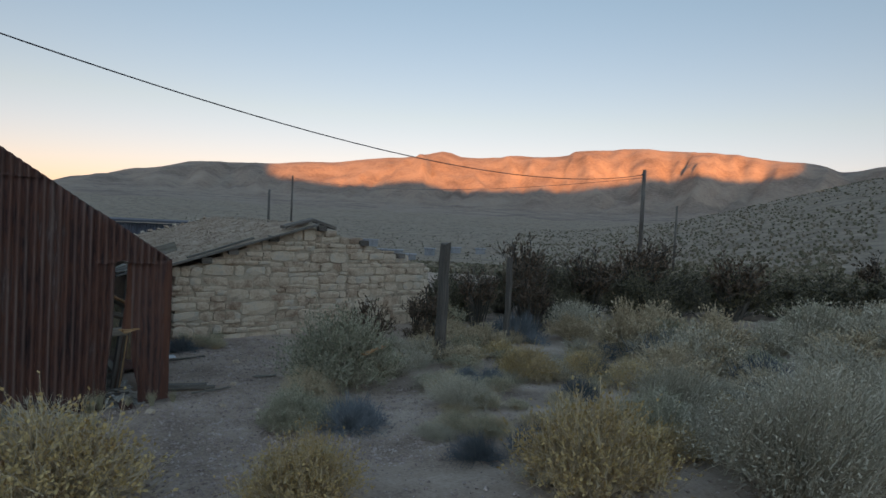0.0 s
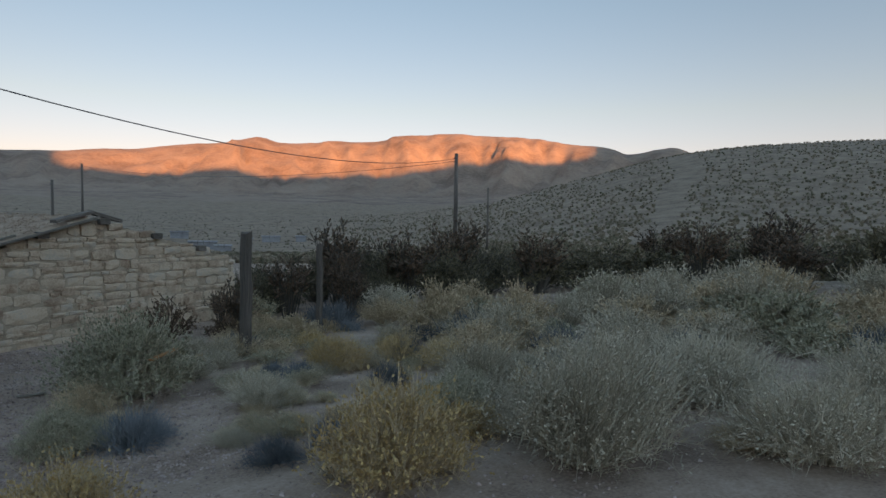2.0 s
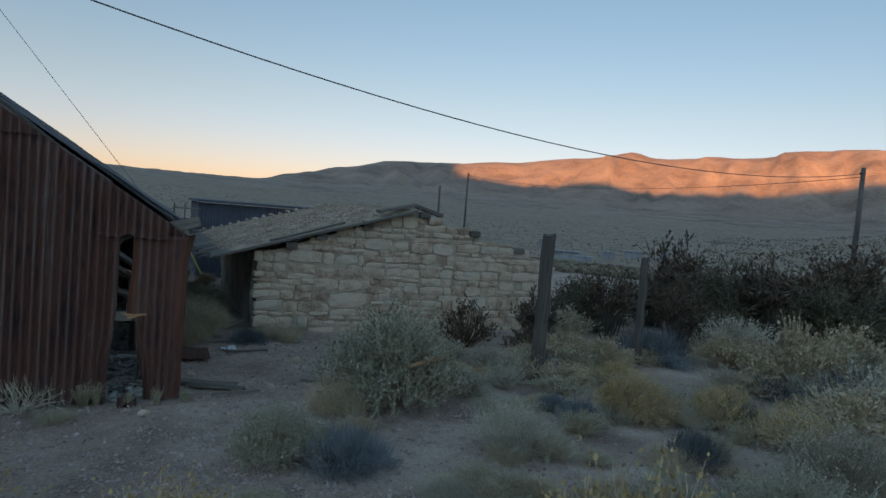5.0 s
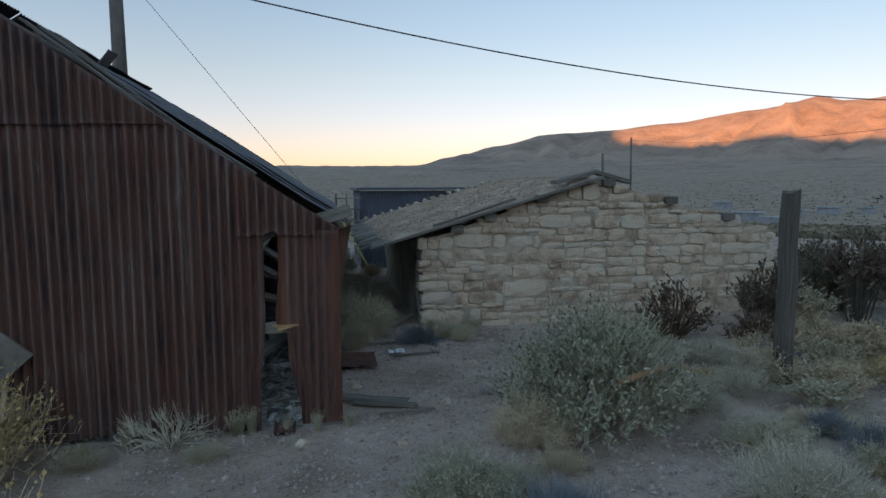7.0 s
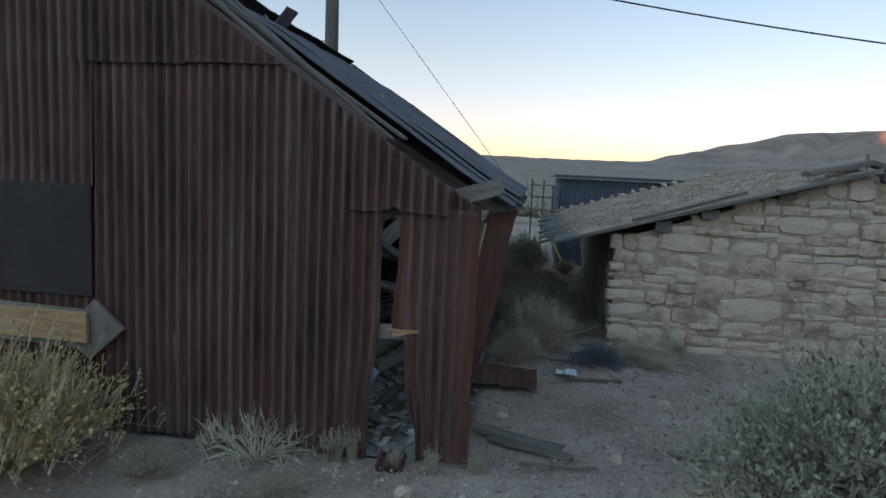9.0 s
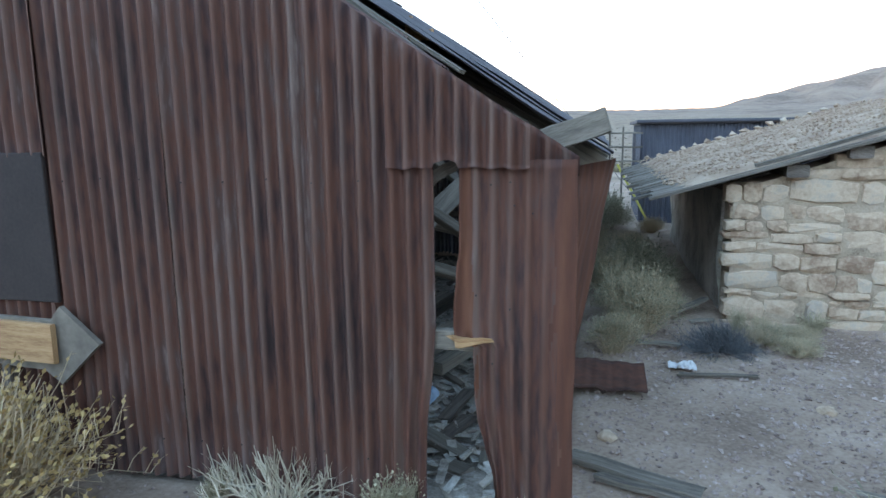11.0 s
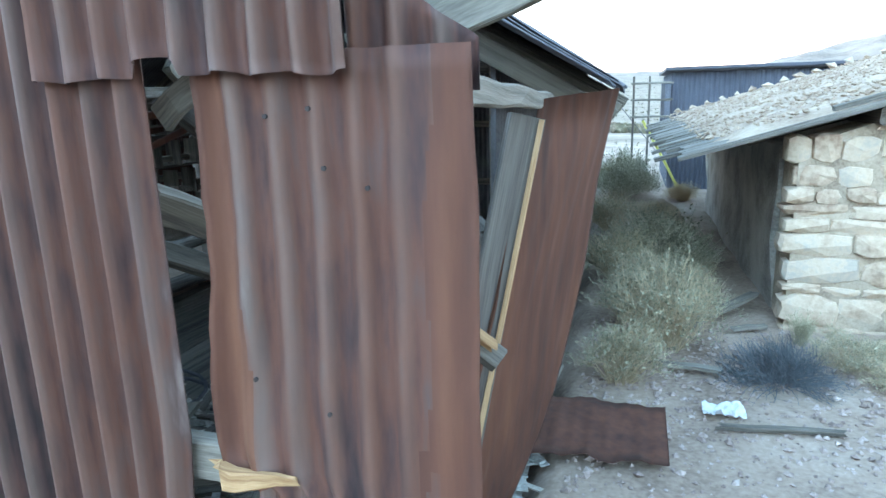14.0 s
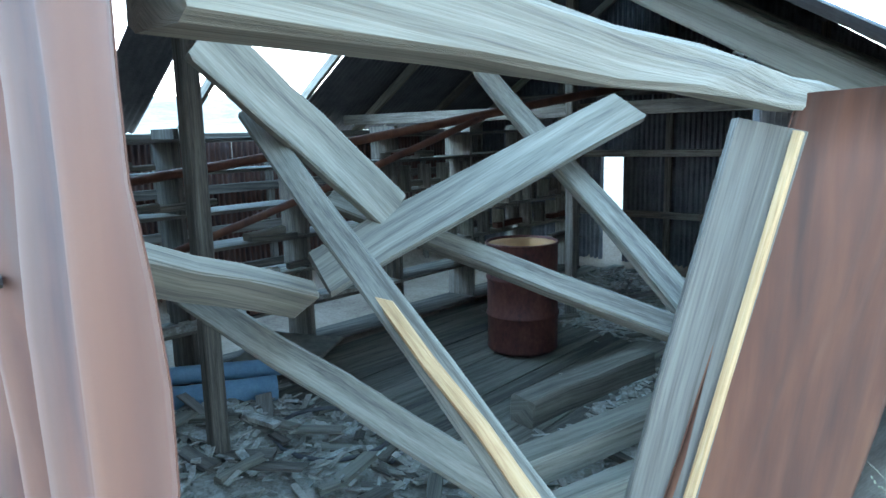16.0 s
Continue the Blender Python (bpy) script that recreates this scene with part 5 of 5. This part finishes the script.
part("drum_lid", mesh_of("drum_lid", V, F, M_board_orange, True), drum, "orange rusted lid with a cut hole")
# floor planks under the litter
floor_planks = tagged(new("floor", mesh_of("floor", *join([beam_data((-4.2, y, FLOOR - 0.08), (-0.6, y, FLOOR - 0.08), 0.08, 0.08, seed=800 + k, segs=1) for k, y in enumerate((1.2, 3.0, 4.8, 6.6))]), M_wood_dark)), "timber joists under the shed floor", "floor", kind="structure")
rng = random.Random(33)
for k in range(22):
    x = -4.0 + 0.152 * k
    y0, y1 = 1.6 + rng.uniform(-0.5, 0.4), 7.9 - rng.uniform(0, 0.6)
    beam("floor_plank", (x, y0, FLOOR - 0.02), (x + 0.01, y1, FLOOR - 0.02 + rng.uniform(-0.008, 0.008)), 0.146, 0.025, M_wood, floor_planks, seed=810 + k, segs=3)
M_paper = mat("pale_scraps", [(0.22, 0.2, 0.17), (0.42, 0.39, 0.34), (0.62, 0.6, 0.55)], 14, 0.9)
# rubbish heap: short boards, shards and chips
rng = random.Random(35)


def heap(x, y):
    return FLOOR + 0.02 + 0.30 * smooth(-1.9, -0.7, x) * smooth(4.8, 1.5, y) + 0.16 * smooth(-1.6, -2.6, x) * smooth(2.6, 1.2, y) + 0.06 * noise.noise((x * 1.7, y * 1.7, 0)) - 0.09 * smooth(-1.5, -1.9, x) * smooth(2.1, 2.6, y) * smooth(5.2, 4.7, y)


for k in range(270):
    x, y = rng.uniform(-3.3, -0.25), rng.uniform(0.35, 6.5)
    if math.hypot(x + 2.76, y - 4.2) < 0.5 or (x < -1.6 and 2.3 < y < 4.9 and rng.random() < 0.93):
        continue
    a = rng.uniform(0, 3.14)
    l = rng.uniform(0.10, 0.55)
    p = Vector((x, y, heap(x, y) + rng.uniform(0.0, 0.05)))
    d = Vector((math.cos(a) * l, math.sin(a) * l, rng.uniform(-0.1, 0.14) * l))
    q = p + d
    q.x = min(q.x, -0.2)
    q.y = max(q.y, 0.25)
    beam("scrap_board", p, q, rng.uniform(0.03, 0.11), rng.uniform(0.012, 0.04), rng.choice((M_wood, M_wood, M_debris, M_wood_dark)), label="broken grey board in the rubbish on the shed floor", category="scrap board", group="rubbish on the floor", seed=900 + k, segs=2, chip=0.02)
for k, (p, q, w, h) in enumerate((((-1.45, 2.3, 0.10), (-1.3, 3.3, 0.10), 0.16, 0.13), ((-1.1, 1.75, 0.14), (-0.85, 2.75, 0.16), 0.15, 0.12), ((-0.95, 1.5, 0.1), (-0.55, 2.5, 0.16), 0.10, 0.09), ((-2.0, 0.9, -0.05), (-1.2, 1.2, -0.02), 0.10, 0.06))):
    beam("timber_baulk", p, q, w, h, M_wood, label="thick grey timber baulk lying on the rubbish", category="timber", group="baulks on the floor", seed=1100 + k, chip=0.015)
chunks = []
for k in range(5200):
    x, y = rng.uniform(-3.6, -0.15), rng.uniform(0.2, 7.2)
    if math.hypot(x + 2.76, y - 4.2) < 0.34 or (x < -1.7 and 2.3 < y < 4.9 and rng.random() < 0.93):
        continue
    a = rng.uniform(0, 6.28)
    l = rng.uniform(0.03, 0.16)
    p = Vector((x, y, heap(x, y) + rng.uniform(0.005, 0.03)))
    chunks.append(beam_data(p, p + Vector((math.cos(a) * l, math.sin(a) * l, rng.uniform(-0.02, 0.05))), rng.uniform(0.012, 0.05), rng.uniform(0.004, 0.012), seed=k, segs=1, chip=0.006))
third = len(chunks) // 3
for cut, m, what in ((chunks[:third], M_debris, "grey splinters and chips littering the shed floor"), (chunks[third:2 * third], M_adobe, "dusty brown shards littering the shed floor"), (chunks[2 * third:], M_paper, "pale paper and board scraps littering the shed floor")):
    tagged(new("floor_litter", mesh_of("floor_litter", *join(cut), m)), what, "litter", kind="stuff")
# soil heap under the litter
V, F = [], []
for i in range(41):
    for j in range(71):
        x, y = -3.7 + 3.55 * i / 40, 0.15 + 7.1 * j / 70
        V.append((x, y, heap(x, y) - 0.012))
for i in range(40):
    for j in range(70):
        a = i * 71 + j
        F.append((a, a + 71, a + 72, a + 1))
hp = mesh_of("dirt_heap", V, F, M_debris, True)
bm = bmesh.new()
bm.from_mesh(hp)
bmesh.ops.delete(bm, geom=[f for f in bm.faces if f.calc_center_median().z < FLOOR + 0.0], context="FACES")
bm.to_mesh(hp)
tagged(new("dirt_heap", hp), "grey dust and rubbish heaped on the shed floor", "rubbish heap", kind="stuff")
# blue pipes and hose
for k, pts in enumerate((((-4.0, 1.25, -0.2), (-3.6, 1.7, -0.2), (-3.35, 2.2, -0.22)), ((-4.15, 1.35, -0.14), (-3.85, 1.75, -0.12), (-3.5, 2.4, -0.16)), ((-0.95, 0.35, 0.0), (-0.75, 0.22, 0.35), (-0.62, 0.18, 0.5)))):
    tagged(new("blue_pipe", mesh_of("blue_pipe", *tube_data(pts, (0.085, 0.06, 0.03)[k], 14), M_blue, True)), "dusty blue plastic pipe lying in the rubbish", "pipe", group="blue pipes")
pts = [Vector((-2.55 + 0.45 * math.cos(a) * (1 - a * 0.03), 2.05 + 0.32 * math.sin(a), heap(-2.55, 2.05) + 0.03 + 0.008 * a)) for a in [i * 0.35 for i in range(26)]]
tagged(new("hose", mesh_of("hose", *tube_data(pts, 0.012, 6), M_iron, True)), "coil of black rubber hose on the rubbish", "hose")
tagged(new("plywood_sheet", mesh_of("plywood_sheet", *beam_data((-4.0, 2.45, -0.13), (-3.5, 2.75, -0.16), 0.7, 0.02, seed=3, chip=0.01), M_wood)), "grey sheet of plywood lying on the floor", "plywood")
# two pale socket boxes on the inner wall
for k, (x, y, z, a) in enumerate(((-0.85, 3.35, 1.74, 0), (-0.63, 3.4, 1.76, 50))):
    ob = thing("socket_box", "pale socket box hanging on the shed wall", "socket", group="socket boxes", at=(x, y, z))
    ob.rotation_euler = (0, radians(a), radians(-15))
    bm = bmesh.new()
    bmesh.ops.create_cube(bm, size=1, matrix=Matrix.Diagonal((0.11, 0.035, 0.06, 1)))
    bmesh.ops.bevel(bm, geom=bm.edges[:], offset=0.006, segments=2, affect="EDGES")
    me = bpy.data.meshes.new("box")
    bm.to_mesh(me)
    me.materials.append(M_white)
    part("box", me, ob)
    for dx in (-0.025, 0.025):
        part("socket", mesh_of("socket", *tube_data([(dx, -0.014, 0), (dx, -0.021, 0)], 0.013, 10), M_iron), ob)
beam("socket_rail", (-1.3, 3.42, 1.69), (-0.3, 3.42, 1.62), 0.03, 0.07, M_wood_dark, shed, seed=1200)

# ---- the far building behind the house ----
barn = thing("sheet_metal_building", "low dark blue grey sheet metal building behind the stone house", "building")
V, F = corrugated(0.75, 5.2, lambda s: -0.4, lambda s: 1.75, rows=2, seed=1300)
part("front_wall", mesh_of("front_wall", [(a, b + 9.6, c) for a, b, c in V], F, M_slate, True), barn)
V, F = corrugated(9.6, 12.5, lambda s: -0.4, lambda s: 1.75, rows=2, seed=1301)
for xx in (0.75, 5.2):
    part("end_wall", mesh_of("end_wall", [(xx + b, a, c) for a, b, c in V], F, M_slate, True), barn)
part("roof", mesh_of("roof", *beam_data((0.65, 11.0, 1.80), (5.3, 11.0, 1.80), 3.0, 0.05, seed=4), M_slate), barn)
part("dark_opening", mesh_of("dark_opening", *beam_data((0.62, 9.56, 1.0), (0.62, 9.56, 1.6), 0.24, 0.05, seed=4), M_iron), barn)
stand = thing("steel_frame", "weathered open frame standing beside the metal building", "frame")
for k, xx in enumerate((0.2, 0.42)):
    beam("upright", (xx, 9.3, -0.3), (xx, 9.3, 1.7), 0.03, 0.03, M_wood_dark, stand, seed=1310 + k)
for k, z in enumerate((1.12, 1.36, 1.6)):
    beam("rung", (0.16, 9.28, z), (0.75, 9.28, z), 0.03, 0.03, M_wood, stand, seed=1320 + k)

# ---- the settlement in the valley ----
rng = random.Random(41)
for k, (az, r, w, h) in enumerate(((36.0, 130, 9, 2.2), (37.6, 120, 5, 2.0), (41.5, 150, 7, 1.9), (34.2, 160, 7, 2.4), (39.5, 140, 4, 2.2), (22.5, 190, 6, 2.0), (44.0, 150, 4, 1.8))):
    w, h = w * 0.55, h * 0.6
    x, y = r * math.sin(radians(az)) - 2, r * math.cos(radians(az)) - 7
    z = ground_z(x, y)
    hut = thing("distant_building", "distant white flat roofed building on the valley floor", "building", group="valley settlement", at=(x, y, z))
    hut.rotation_euler = (0, 0, radians(-az))
    bm = bmesh.new()
    bmesh.ops.create_cube(bm, size=1, matrix=Matrix.Translation((0, 0, h / 2 - 0.3)) @ Matrix.Diagonal((w, 4, h + 0.6, 1)))
    me = bpy.data.meshes.new("wall")
    bm.to_mesh(me)
    me.materials.append(M_pale)
    part("wall", me, hut)
    part("roof", mesh_of("roof", *beam_data((-w / 2 - 0.2, 0, h + 0.08), (w / 2 + 0.2, 0, h + 0.08), 4.4, 0.16, seed=k), M_pale), hut)
    for j in range(int(w)):
        part("window", mesh_of("window", *beam_data((-w / 2 + 0.6 + j, -2.02, 0.9), (-w / 2 + 0.6 + j, -2.02, 1.6), 0.55, 0.06, seed=j), M_iron), hut)

# ---- stones of the gable wall ----
STONES = []
for k in range(18):
    srng = random.Random(900 + k)
    n = 10
    rim, face = [], []
    for j in range(n):
        t = 2 * math.pi * (j + srng.uniform(-0.25, 0.25)) / n
        c, q = math.cos(t), math.sin(t)
        m = (abs(c) ** 7 + abs(q) ** 7) ** (-1 / 7)
        m *= srng.uniform(0.91, 1.05)
        rim.append((0.5 * c * m, 0.5 * q * m))
    tilt, lean = srng.uniform(-0.12, 0.12), srng.uniform(-0.12, 0.12)
    V = [(a, 0.5, b) for a, b in rim] + [(a, -0.26 + srng.uniform(-0.05, 0.05), b) for a, b in rim]
    V += [(a * 0.92 + srng.uniform(-0.02, 0.02), -0.46 + tilt * a + lean * b + srng.uniform(-0.06, 0.06), b * 0.88 + srng.uniform(-0.02, 0.02)) for a, b in rim]
    V.append((srng.uniform(-0.15, 0.15), -0.52 + srng.uniform(-0.08, 0.04), srng.uniform(-0.15, 0.15)))
    F = []
    for j in range(n):
        i = (j + 1) % n
        F += [(j, i, n + i, n + j), (n + j, n + i, 2 * n + i, 2 * n + j), (2 * n + j, 2 * n + i, 3 * n)]
    STONES.append(mesh_of("stone", V, F, M_stone))
rng = random.Random(51)
z = -0.12


def lay(x, z, w, h):
    ob = new("stone", rng.choice(STONES))
    ob.parent = stone_wall
    ob.location = (x + w / 2, HY + 0.048 + rng.uniform(-0.024, 0.016), z + h / 2)
    ob.rotation_euler = (rng.uniform(-0.05, 0.05), rng.uniform(-0.06, 0.06), rng.uniform(-0.05, 0.05) )
    ob.scale = (w * rng.uniform(0.98, 1.07), 0.13, h * rng.uniform(0.96, 1.07))


while z < 1.96:
    band = rng.uniform(0.30, 0.46)
    x = HX0 - 0.02
    while x < HX1 - 0.02:
        bw = min(rng.uniform(0.45, 1.2), HX1 + 0.02 - x)
        zz = z + rng.uniform(-0.02, 0.02)
        top = z + band
        while zz < top - 0.05:
            h = rng.choice((0.06, 0.08, 0.10, 0.13, 0.17, 0.20))
            if top - zz - h < 0.06:
                h = top - zz
            q = x + rng.uniform(-0.03, 0.03)
            while q < x + bw - 0.05:
                w = min(rng.uniform(0.12, 0.46) * (0.65 + h * 2.6), x + bw - q)
                if x + bw - q - w < 0.09:
                    w = x + bw - q
                zt = house_top(min(max(q + w / 2, HX0), HX1))
                if zz + h * 0.65 < zt:
                    lay(q, zz + rng.uniform(-0.012, 0.012), w, min(h, zt + 0.03 - zz))
                q += w
            zz += h
        x += bw
    z += band
